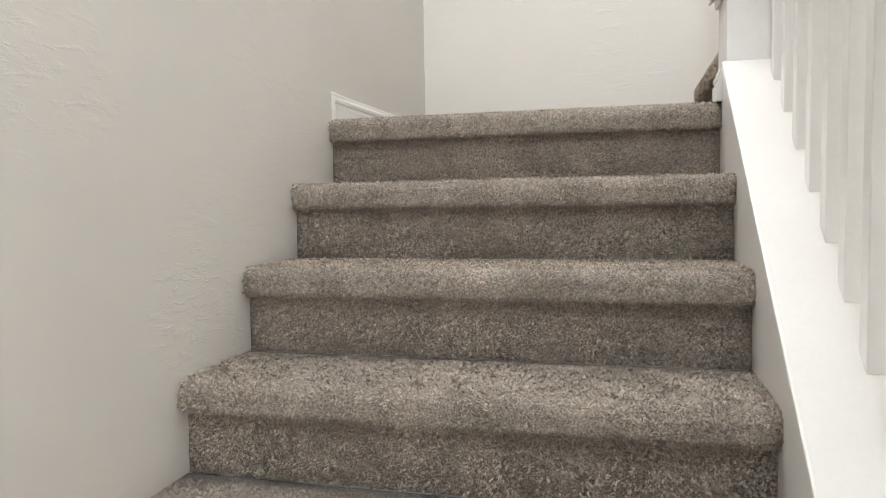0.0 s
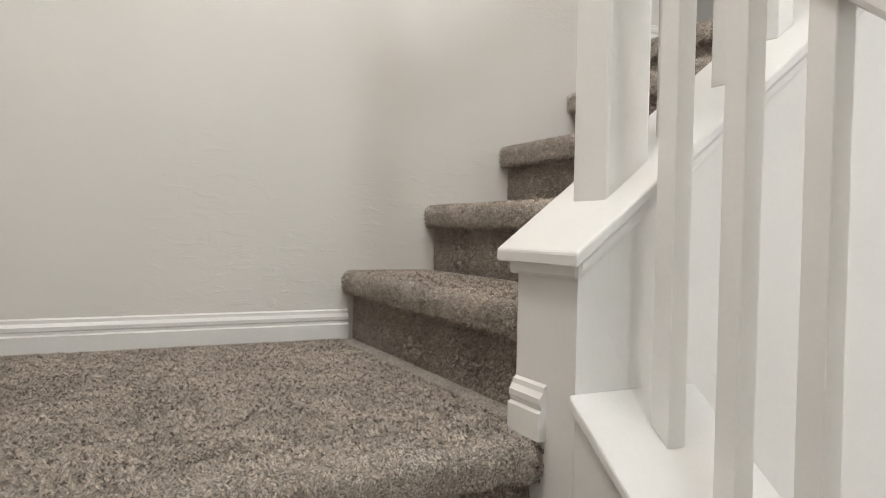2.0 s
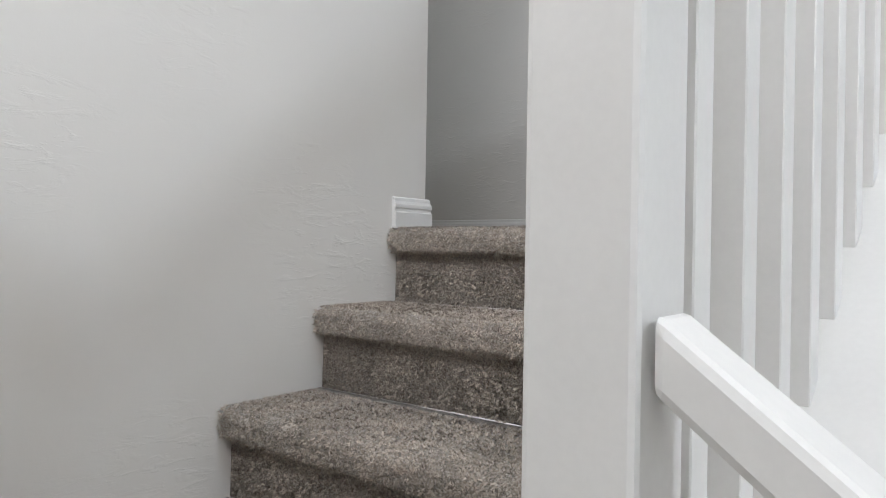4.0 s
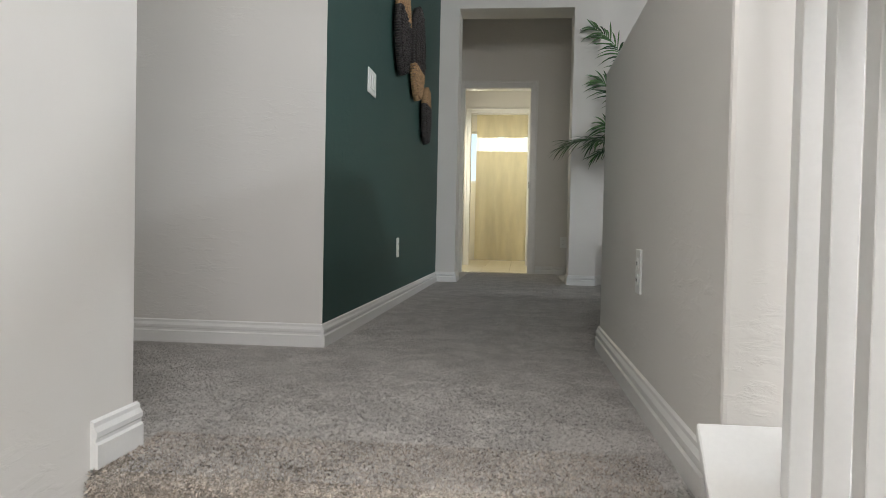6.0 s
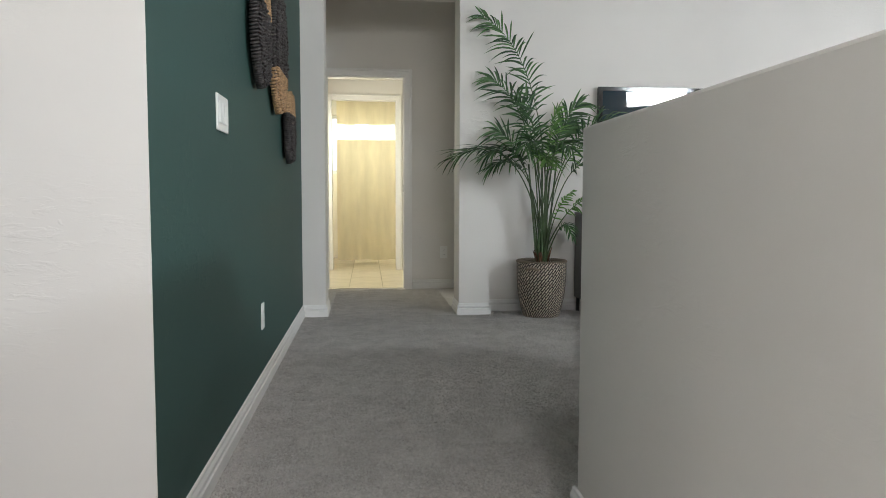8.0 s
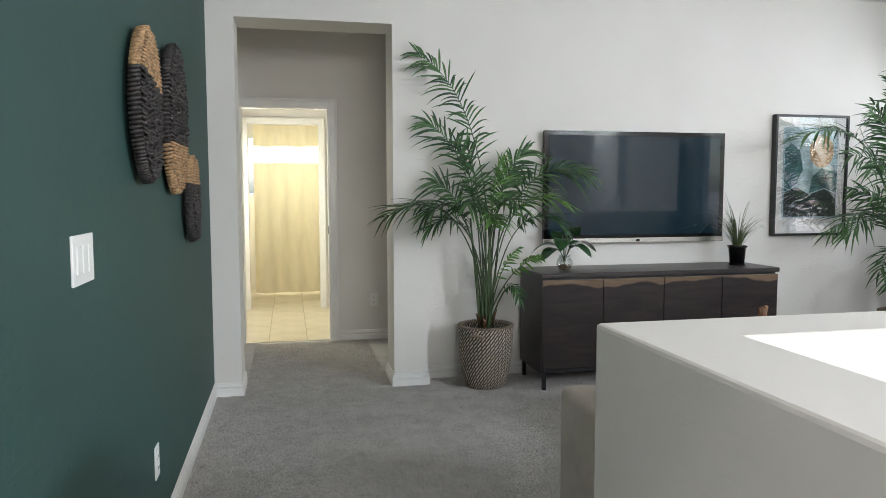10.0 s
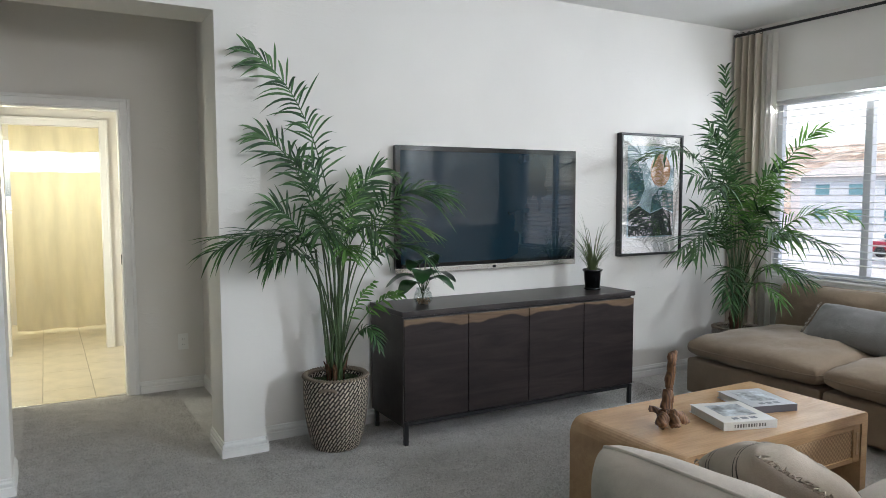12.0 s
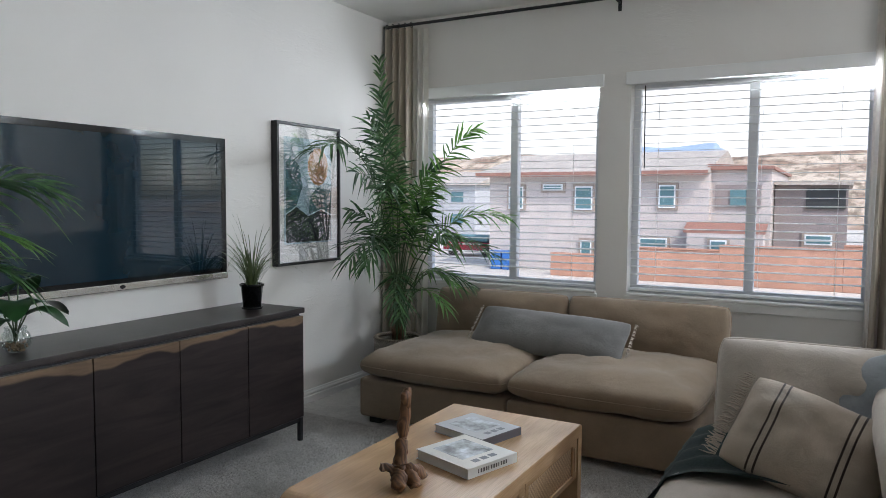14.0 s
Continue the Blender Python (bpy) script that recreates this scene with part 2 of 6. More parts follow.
DRIFT = wood("driftwood", (0.055, 0.022, 0.010), (0.34, 0.165, 0.070), "z", 0.55, 14)
BLACK = plain("black_metal", (0.012, 0.012, 0.013), 0.4, var=0.1)
STEEL = plain("brushed_steel", (0.72, 0.69, 0.64), 0.26, 1.0, var=0.04, stretch=(0.05, 1, 1), gscale=400)
SCREEN = plain("dark_screen_glass", (0.007, 0.022, 0.035), 0.02, var=0.02, grain=0.0)
SCREEN.node_tree.nodes["Principled BSDF"].inputs["Specular IOR Level"].default_value = 0.7
BEZEL = plain("piano_black", (0.008, 0.008, 0.009), 0.08)
TAUPE = fabric("taupe_linen", (0.285, 0.212, 0.146))
CREAM = fabric("cream_cotton", (0.66, 0.585, 0.515), sheen=0.1)
GREY_LINEN = fabric("grey_linen", (0.235, 0.228, 0.222))
BLUEGREY = fabric("blue_grey_cotton", (0.42, 0.45, 0.49), 300, 0.25)
THROW = fabric("dark_teal_knit", (0.050, 0.080, 0.078), 90, 0.2, 0.2, 0.9)
PILLOW = fabric("oatmeal_cotton", (0.52, 0.44, 0.36), 300, 0.12, 0.1, 0.6)
STRIPE = fabric("dark_brown_stripe", (0.055, 0.040, 0.036))
CURTAIN = translucent("beige_curtain_linen", (0.50, 0.44, 0.36), 0.22)
SHEER = translucent("sheer_curtain", (0.80, 0.77, 0.72), 0.55)
BAND = translucent("sheer_band_cloth", (0.90, 0.88, 0.82), 0.6)
BATH_CURTAIN = translucent("cream_shower_curtain", (0.84, 0.76, 0.55), 0.16)
PLASTIC = plain("white_plastic", (0.82, 0.82, 0.80), 0.3, var=0.01, grain=0.01)
SLOT = plain("dark_slot", (0.03, 0.03, 0.03), 0.6)
PALM = leaf("palm_leaf", (0.020, 0.066, 0.022), (0.10, 0.215, 0.07))
PALM_BRIGHT = leaf("young_palm_leaf", (0.085, 0.21, 0.04), (0.19, 0.37, 0.09))
STEM = plain("green_cane", (0.065, 0.105, 0.042), 0.5, var=0.25, vscale=12)
HUSK = plain("brown_husk", (0.10, 0.045, 0.022), 0.8, var=0.35, vscale=40)
MOSS = plain("moss", (0.030, 0.055, 0.012), 0.95, var=0.4, vscale=40, bump=1, bscale=120, bdist=0.01)
BASKET = woven("woven_seagrass", (0.030, 0.023, 0.019), (0.72, 0.63, 0.51))
BASKET_PLAIN = plain("basket_rim", (0.20, 0.16, 0.12), 0.8, var=0.2, bump=0.6, bscale=150)
ROPE_DARK = plain("dark_woven_rope", (0.040, 0.034, 0.033), 0.42, var=0.8, vscale=90, bump=0.6, bscale=300, bdist=0.001)
ROPE_TAN = plain("tan_woven_rope", (0.42, 0.26, 0.135), 0.65, var=0.45, vscale=80, bump=0.6, bscale=300, bdist=0.001)
GLASS = pane_glass("window_glass", 0.04)
PICTURE_GLASS = pane_glass("picture_glass", 0.24)
PAPER = plain("white_paper", (0.78, 0.77, 0.74), 0.7, var=0.02)
SLATM = plain("white_blind_slat", (0.80, 0.80, 0.79), 0.45, var=0.01, grain=0.01)
VINYL = plain("white_vinyl", (0.74, 0.75, 0.76), 0.35, var=0.02)


# ---- builders ----
def bm_box(bm, x0, x1, y0, y1, z0, z1, bevel=0.0, seg=2):
    made = bmesh.ops.create_cube(bm, size=1)["verts"]
    for v in made:
        v.co = ((x0 + x1) / 2 + v.co.x * (x1 - x0), (y0 + y1) / 2 + v.co.y * (y1 - y0), (z0 + z1) / 2 + v.co.z * (z1 - z0))
    if bevel:
        edges = {e for v in made for e in v.link_edges}
        bmesh.ops.bevel(bm, geom=list(edges), offset=bevel, segments=seg, affect="EDGES", profile=0.5)
    return bm


def box(x0, x1, y0, y1, z0, z1, bevel=0.0, seg=2):
    return bm_box(bmesh.new(), x0, x1, y0, y1, z0, z1, bevel, seg)


def mesh_of(name, bm, material, smooth=False):
    bmesh.ops.recalc_face_normals(bm, faces=bm.faces)
    me = bpy.data.meshes.new(name)
    bm.to_mesh(me)
    bm.free()
    for m in material if isinstance(material, (list, tuple)) else [material]:
        me.materials.append(m)
    if smooth:
        me.polygons.foreach_set("use_smooth", [True] * len(me.polygons))
    return me


def part(name, bm, material, parent, label="", smooth=False):
    ob = new(name, mesh_of(name, bm, material, smooth))
    if parent:
        ob.parent = parent
        if parent.type == "EMPTY":
            ob.matrix_parent_inverse = Matrix.Translation(-parent.location)
    if label:
        ob["label"] = label
    return ob


def thing(name, label, category, at=(0, 0, 0), group="", kind=""):
    ob = new(name)
    ob.empty_display_size = 0.1
    ob.location = at
    return tagged(ob, label, category, group, kind)


def solid(name, bm, material, label, category, kind="", smooth=False):
    return tagged(new(name, mesh_of(name, bm, material, smooth)), label, category, "", kind)


def prism(outline, axis, a, b):
    """A flat outline pushed along an axis from a to b; outline points are the other two axes in order."""
    bm = bmesh.new()
    def at(p, q):
        return {"x": (q, p[0], p[1]), "y": (p[0], q, p[1]), "z": (p[0], p[1], q)}[axis]
    lo, hi = [bm.verts.new(at(p, a)) for p in outline], [bm.verts.new(at(p, b)) for p in outline]
    n = len(outline)
    bm.faces.new(lo)
    bm.faces.new(hi[::-1])
    for i in range(n):
        bm.faces.new((lo[i], hi[i], hi[(i + 1) % n], lo[(i + 1) % n]))
    return bm


def bevel_all(bm, r, seg=2):
    bmesh.ops.bevel(bm, geom=list(bm.edges), offset=r, segments=seg, affect="EDGES", profile=0.5)
    return bm


def tube(bm, pts, radii, sides=8, cap=True):
    pts = [Vector(p) for p in pts]
    rings = []
    for i, p in enumerate(pts):
        d = (pts[min(i + 1, len(pts) - 1)] - pts[max(i - 1, 0)]).normalized()
        u = d.orthogonal().normalized() if abs(d.z) > 0.98 else d.cross(Vector((0, 0, 1))).normalized()
        w = d.cross(u)
        r = radii[i] if isinstance(radii, (list, tuple)) else radii
        rings.append([bm.verts.new(p + r * (math.cos(t) * u + math.sin(t) * w)) for t in (2 * math.pi * k / sides for k in range(sides))])
    for a, b in zip(rings, rings[1:]):
        for k in range(sides):
            bm.faces.new((a[k], a[(k + 1) % sides], b[(k + 1) % sides], b[k]))
    if cap:
        bm.faces.new(rings[0][::-1])
        bm.faces.new(rings[-1])
    return bm


def lathe(profile, sides=32, uv=False):
    bm = bmesh.new()
    lay = bm.loops.layers.uv.new("UVMap") if uv else None
    rings = [[bm.verts.new((r * math.cos(2 * math.pi * k / sides), r * math.sin(2 * math.pi * k / sides), z)) for k in range(sides)] for r, z in profile]
    run = 0.0
    for (pa, a), (pb, b) in zip(zip(profile, rings), zip(profile[1:], rings[1:])):
        step = math.hypot(pb[0] - pa[0], pb[1] - pa[1])
        for k in range(sides):
            f = bm.faces.new((a[k], a[(k + 1) % sides], b[(k + 1) % sides], b[k]))
            if uv:
                w = 2 * math.pi * 0.16 / sides
                for lp, q in zip(f.loops, ((k * w, run), ((k + 1) * w, run), ((k + 1) * w, run + step), (k * w, run + step))):
                    lp[lay].uv = q
        run += step
    return bm


def wall_y(x0, x1, y0, y1, z0, z1, holes):
    """A wall along y between x0 and x1, with openings (ya, yb, za, zb) cut through."""
    bm = bmesh.new()
    cuts = sorted(holes)
    y = y0
    for ya, yb, za, zb in cuts:
        if ya > y:
            bm_box(bm, x0, x1, y, ya, z0, z1)
        if za - z0 > 0.001:
            bm_box(bm, x0, x1, ya, yb, z0, za)
        bm_box(bm, x0, x1, ya, yb, zb, z1)
        y = yb
    if y1 > y:
        bm_box(bm, x0, x1, y, y1, z0, z1)
    return bm


def wall_x(x0, x1, y0, y1, z0, z1, holes):
    bm = wall_y(y0, y1, x0, x1, z0, z1, holes)
    for v in bm.verts:
        v.co.x, v.co.y = v.co.y, v.co.x
    return bm


BB = [(0, 0), (0.015, 0), (0.015, 0.043), (0.010, 0.047), (0.010, 0.053), (0.013, 0.057), (0.013, 0.066), (0.007, 0.075), (0.006, 0.083), (0, 0.087)]


def baseboard(name, p, q, z, out, label="white painted moulded baseboard along the wall"):
    """Runs from p to q in plan; out is the side it stands proud to."""
    bm = bmesh.new()
    o = Vector((out[0], out[1], 0))
    ends = []
    for e in (p, q):
        ends.append([bm.verts.new(Vector((e[0], e[1], z)) + o * d + Vector((0, 0, h))) for d, h in BB])
    n = len(BB)
    for i in range(n):
        bm.faces.new((ends[0][i], ends[1][i], ends[1][(i + 1) % n], ends[0][(i + 1) % n]))
    bm.faces.new(ends[0])
    bm.faces.new(ends[1][::-1])
    return solid(name, bm, TRIM, label, "baseboard", "structure")


ROUND = 0.07


def cushion(sx, sy, sz, n=22, edge=0.25, power=2.6, pinch=0.05, wrinkle=0.006, seed=0.0):
    """A stuffed cushion lying flat round the origin, soft corners, seam at mid height."""
    bm = bmesh.new()
    def spot(u, v, s):
        t = ((1 - abs(u) ** power) * (1 - abs(v) ** power)) ** 0.5
        x = u * sx / 2 * (1 - pinch * (1 - v * v))
        y = v * sy / 2 * (1 - pinch * (1 - u * u))
        x, y = x * (1 - ROUND * (u * v) ** 4), y * (1 - ROUND * (u * v) ** 4)
        w = noise.noise(Vector((x * 6 + seed, y * 6, s * 3.0))) * wrinkle + noise.noise(Vector((x * 17 + seed, y * 17, s))) * wrinkle * 0.4
        k = (1 - max(abs(u), abs(v)) ** 6)
        return Vector((x, y, s * sz / 2 * (edge * k ** 0.25 + (1 - edge) * t) + w * t * 2))
    sheets = []
    for s in (1, -1):
        g = [[bm.verts.new(spot(math.sin(math.pi / 2 * (2 * i / n - 1)), math.sin(math.pi / 2 * (2 * j / n - 1)), s)) for j in range(n + 1)] for i in range(n + 1)]
        for i in range(n):
            for j in range(n):
                bm.faces.new((g[i][j], g[i + 1][j], g[i + 1][j + 1], g[i][j + 1]))
        sheets.append(g)
    bmesh.ops.remove_doubles(bm, verts=bm.verts, dist=0.0004)
    return bm


def piping(sx, sy, n=22, pinch=0.05, r=0.004):
    bm = bmesh.new()
    pts = []
    for k in range(4):
        for i in range(n):
            a = math.sin(math.pi / 2 * (2 * i / n - 1))
            u, v = ((a, -1), (1, a), (-a, 1), (-1, -a))[k]
            q = 1 - ROUND * (u * v) ** 4
            pts.append((u * sx / 2 * (1 - pinch * (1 - v * v)) * q, v * sy / 2 * (1 - pinch * (1 - u * u)) * q, 0))
    pts.append(pts[0])
    return tube(bm, pts, r, 6, False)


def placed(bm, m):
    bmesh.ops.transform(bm, matrix=m, verts=bm.verts)
    return bm


# ---- shell of the house ----
R, T = 0.199, 0.262
LAND = -5 * R
LOW = LAND - 9 * R
TOP = 2.75
EAST = 5.42
NORTH = 5.19
S_WALL = -2.185
# the opening in the south wall is made up for the added stair lamp
solid("wall_south", wall_x(-0.15, EAST + 0.2, S_WALL - 0.15, S_WALL, LOW - 0.2, TOP, [(0.5, 2.1, 1.45, 2.45)]), WALL, "white textured plaster wall beside the stairs", "wall", "structure")
solid("wall_west_stair", box(-0.15, 0, S_WALL, 0.16, LOW - 0.2, TOP), WALL, "white textured plaster wall along the stairs", "wall", "structure")
solid("wall_recess_south", box(-1.45, -0.15, 0.04, 0.16, -0.2, TOP), WALL, "plain white recess wall", "wall", "structure")
solid("wall_recess_west", box(-1.45, -1.3, 0.16, 1.40, -0.2, TOP), WALL, "plain white recess wall", "wall", "structure")
solid("wall_recess", box(-1.45, 0.0, 1.40, 1.55, -0.2, TOP), WALL, "white painted wall of the recess", "wall", "structure")
solid("wall_recess_end", box(0.0, 0.035, 1.40, 1.404, 0, TOP), WALL, "white painted wall end", "wall", "structure")
solid("wall_green", box(-0.12, 0.035, 1.404, 5.03, 0, TOP), GREEN, "dark green painted accent wall of the hallway", "wall", "structure")
solid("wall_green_back", box(-0.15, -0.12, 1.55, 6.60, -0.2, TOP), WALL, "plain white wall", "wall", "structure")
solid("wall_opening", wall_x(-0.12, 1.41, 5.03, 5.34, 0, TOP, [(0.203, 1.185, 0, 2.371)]), WALL, "white plaster wall with a square hallway opening", "wall", "structure")
solid("wall_north", box(1.41, EAST + 0.2, NORTH, NORTH + 0.15, -0.2, TOP), WALL, "white textured plaster wall behind the television", "wall", "structure")
solid("wall_hall_east", box(1.385, 1.50, 5.34, 6.60, -0.2, TOP), WALL, "white wall of the small hall", "wall", "structure")
solid("wall_hall_west", box(-0.12, 0.06, 5.34, 6.60, 0, TOP), WALL, "white wall of the small hall", "wall", "structure")
solid("wall_bath_door", wall_x(-0.5, 1.50, 6.60, 6.72, -0.1, TOP, [(0.128, 0.862, -0.1, 2.01)]), WALL, "white wall with the bathroom doorway", "wall", "structure")
# this side opening is added for the unseen west lamp
solid("wall_bath_west", wall_y(-0.5, -0.35, 6.72, 10.4, -0.1, TOP, [(7.1, 8.1, 1.15, 2.05)]), WALL, "plain bathroom wall", "wall", "structure")
solid("wall_bath_east", box(1.35, 1.50, 6.72, 10.4, -0.1, TOP), WALL, "plain bathroom wall", "wall", "structure")
solid("wall_bath_inner", wall_x(-0.35, 1.35, 8.44, 8.56, 0, TOP, [(0.09, 0.85, 0, 2.035)]), WALL, "bathroom wall with an inner doorway", "wall", "structure")
solid("wall_bath_north", wall_x(-0.5, 1.50, 10.2, 10.4, -0.1, TOP, [(-0.1, 1.1, 1.22, 2.05)]), WALL, "bathroom wall with a window", "wall", "structure")
# the first opening is added, unseen, to hold the high fill lamp
WIN = [(-1.65, -0.25, 2.41, 2.69), (-0.22, 0.10, 0.55, 2.25), (1.90, 3.29, 0.78, 2.16), (3.50, 4.88, 0.78, 2.16)]
ew = wall_y(EAST, EAST + 0.2, S_WALL, NORTH, -0.2, TOP, WIN)
solid("wall_east", ew, WALL, "white plaster window wall", "wall", "structure")
# opening added out of view for the entry fill lamp
solid("wall_east_lower", wall_y(EAST, EAST + 0.2, S_WALL, 1.6, LOW - 0.2, -0.2, [(-0.9, 0.5, -2.1, -0.5)]), WALL, "plain entry wall", "wall", "structure")
solid("wall_entry_north", box(1.25, EAST, 1.45, 1.6, LOW - 0.2, -0.2), WALL, "plain entry wall", "wall", "structure")
solid("ceiling", box(-1.45, EAST + 0.2, S_WALL - 0.15, 10.4, TOP, TOP + 0.2), CEIL, "flat white painted ceiling", "ceiling", "structure")
solid("floor_entry", box(0.0, EAST, S_WALL, 1.45, LOW - 0.2, LOW), CARPET, "grey carpeted entry floor", "floor", "structure")
fl = box(-1.30, 1.067, 0.16, 1.61, -0.2, 0)
bm_box(fl, 0.0, 1.067, 0.094, 0.16, -0.2, 0)
bm_box(fl, -0.12, EAST, 1.61, NORTH, -0.2, 0)
bm_box(fl, -0.12, 1.41, NORTH, 6.64, -0.2, 0)
solid("floor", fl, CARPET, "grey plush carpet floor with foot marks", "carpet", "structure")
bath_floor = solid("floor_bath", box(-0.35, 1.35, 6.64, 10.2, -0.2, -0.006), GROUT, "cream tiled bathroom floor", "floor", "structure")

# low walls round the stairwell
knee = bevel_all(prism([(1.067, -0.03), (1.25, -0.03), (1.25, 1.45), (EAST, 1.45), (EAST, 1.605), (1.067, 1.605)], "z", 0, 1.052), 0.008, 2)
solid("knee_wall", knee, WALL, "white textured low wall beside the hallway", "low wall", "structure")
solid("knee_wall_base", box(1.067, 1.25, 0.0, 1.61, -0.2, -0.002), WALL, "plain wall under the low wall", "low wall", "structure")
solid("knee_wall_north_base", box(1.252, EAST, 1.45, 1.605, -0.2, -0.002), WALL, "plain wall under the low wall", "low wall", "structure")
solid("wall_well", box(1.10, 1.25, -0.03, 1.45, LOW, -0.201), WALL, "plain white stairwell wall", "wall", "structure")

for nm, p, q, z, o in (
        ("baseboard_recess", (-1.3, 1.40), (0.035, 1.40), 0, (0, -1)),
        ("baseboard_green", (0.035, 1.3852), (0.035, 5.015), 0, (1, 0)),
        ("baseboard_opening_left", (0.035, 5.03), (0.203, 5.03), 0, (0, -1)),
        ("baseboard_jamb_left", (0.203, 5.0152), (0.203, 5.34), 0, (1, 0)),
        ("baseboard_opening_right", (1.185, 5.03), (1.41, 5.03), 0, (0, -1)),
        ("baseboard_jamb_right", (1.185, 5.0152), (1.185, 5.34), 0, (-1, 0)),
        ("baseboard_pillar", (1.41, 5.0152), (1.41, NORTH - 0.015), 0, (1, 0)),
        ("baseboard_north", (1.41, NORTH), (EAST, NORTH), 0, (0, -1)),
        ("baseboard_east", (EAST, 1.61), (EAST, NORTH), 0, (-1, 0)),
        ("baseboard_hall_end", (0.935, 6.60), (1.385, 6.60), 0, (0, -1)),
        ("baseboard_hall_east", (1.385, 5.34), (1.385, 6.60), 0, (-1, 0)),
        ("baseboard_hall_west", (0.06, 5.34), (0.06, 6.60), 0, (1, 0)),
        ("baseboard_knee", (1.067, 0.02), (1.067, 1.625), 0, (-1, 0)),
        ("baseboard_knee_end", (1.067, 1.61), (1.45, 1.61), 0, (0, 1)),
        ("baseboard_stair_end", (0.0, 0.02), (0.0, 0.175), 0, (1, 0)),
        ("baseboard_stair_corner", (0.0, 0.16), (-0.15, 0.16), 0, (0, 1)),
        ("baseboard_landing_west", (0.0, S_WALL), (0.0, -4 * T + 0.02), LAND, (1, 0)),
        ("baseboard_landing_south", (0.0, S_WALL), (1.06, S_WALL), LAND, (0, 1))):
    baseboard(nm, p, q, z, o)


# ---- stairs ----
def step_profile(nose, back, z, drop):
    """Nose at run position `nose`, going back to `back`; rounded carpet nosing, riser below."""
    r, h = 0.026, 0.066
    pts = [(back, z)]
    c = nose - r
    for k in range(0, 6):
        a = math.pi / 2 * (1 - k / 5)
        pts.append((c + r * math.cos(a) if k else c, z - r + r * math.sin(a)))
    q = 0.014
    for k in range(0, 5):
        a = -math.pi / 2 * k / 4
        pts.append((nose - 0.003 - q + q * math.cos(a), z - h + q + q * math.sin(a)))
    pts += [(nose - 0.040, z - h + 0.004), (nose - 0.037, z - drop), (back, z - drop)]
    return pts


def carpet_step(parent, m, width, depth, drop):
    """A step in its own frame: nose at y = 0 facing -y, x along the width, top at z = 0."""
    prof = step_profile(0.0, -depth, 0.0, drop)
    bm = bmesh.new()
    n = 70
    rows = []
    for i in range(n + 1):
        x = width * i / n
        e = min(i, n - i) / 3.0
        pull = 0.010 * max(0.0, 1 - e) ** 2
        row = []
        for k, (p, z) in enumerate(prof):
            w = 0.0022 * noise.noise(Vector((x * 14 + z * 9, p * 14, m.translation.z * 5)))
            soft = pull if 0 < k < 12 else 0.0
            row.append(bm.verts.new(m @ Vector((x, -(p + w - soft), z + w - (soft * 0.6 if k < 6 else 0)))))
        rows.append(row)
    q = len(prof)
    for a, b in zip(rows, rows[1:]):
        for k in range(q):
            bm.faces.new((a[k], b[k], b[(k + 1) % q], a[(k + 1) % q]))
    bm.faces.new(rows[0])
    bm.faces.new(rows[-1][::-1])
    return part("step", bm, STAIR_CARPET, parent, "", True)


lower = thing("lower_stairs", "lower flight of grey-brown plush carpeted stairs", "stairs", (1.9, -1.6, LOW), "", "structure")
for i in range(9):
    # noses face +x here, the width runs along y
    m = Matrix.Translation((1.096 + T * i, S_WALL, LAND - R * i)) @ Matrix.Rotation(radians(90), 4, "Z")
    if i == 0:
        continue
    carpet_step(lower, m, -1.062 - S_WALL, T + 0.03, R if i < 8 else R)
landing = thing("landing", "grey-brown plush carpeted stair landing", "stair landing", (0.5, -1.6, LAND - 0.2), "", "structure")
carpet_step(landing, Matrix.Translation((1.096, S_WALL, LAND)) @ Matrix.Rotation(radians(90), 4, "Z"), -1.062 - S_WALL, 0.12, R)
part("landing_floor", box(0.0, 0.977, S_WALL, -1.0, LAND - 0.2, LAND - 0.001), STAIR_CARPET, landing)
upper = thing("upper_stairs", "upper flight of grey-brown plush carpeted stairs", "stairs", (0.5, -0.5, LAND), "", "structure")
for i in range(5):
    carpet_step(upper, Matrix.Translation((0.0, -T * i, -R * i)), 1.01, T + 0.03 if i else 0.095, R)

# sloped half wall and cap beside each flight
SL = R / T
def slope_wall(name, axis, a, b, lo, hi, z_at_lo, slope, base, label):
    if axis == "x":
        o = [(lo, base), (hi, base), (hi, z_at_lo + slope * (hi - lo)), (lo, z_at_lo)]
        return solid(name, prism([(p, z) for p, z in o], "x", a, b), TRIM, label, "half wall", "structure")
    o = [(lo, base), (hi, base), (hi, z_at_lo + slope * (hi - lo)), (lo, z_at_lo)]
    return solid(name, prism(o, "y", a, b), TRIM, label, "half wall", "structure")


SL2 = 0.80
C2 = lambda y: -0.701 + SL2 * (y + 1.099)
C1 = lambda x: -0.903 - SL * (x - 1.168)
hwu = slope_wall("half_wall_upper", "x", 1.01, 1.17, -1.075, -0.032, C2(-1.075) - 0.02, SL2, LOW, "white painted sloped half wall beside the upper stairs")
slope_wall("half_wall_lower", "y", -1.0745, -0.87, 1.1705, 3.25, C1(1.1705) - 0.02, -SL, LOW, "white painted sloped half wall beside the lower stairs")


def sloped_bar(axis, a, b, lo, hi, zf, thick, r=0.004):
    """A board that follows zf with its top, `thick` deep, spanning a..b across."""
    o = [(lo, zf(lo) - thick), (hi, zf(hi) - thick), (hi, zf(hi)), (lo, zf(lo))]
    return bevel_all(prism(o, axis, a, b), r, 2)


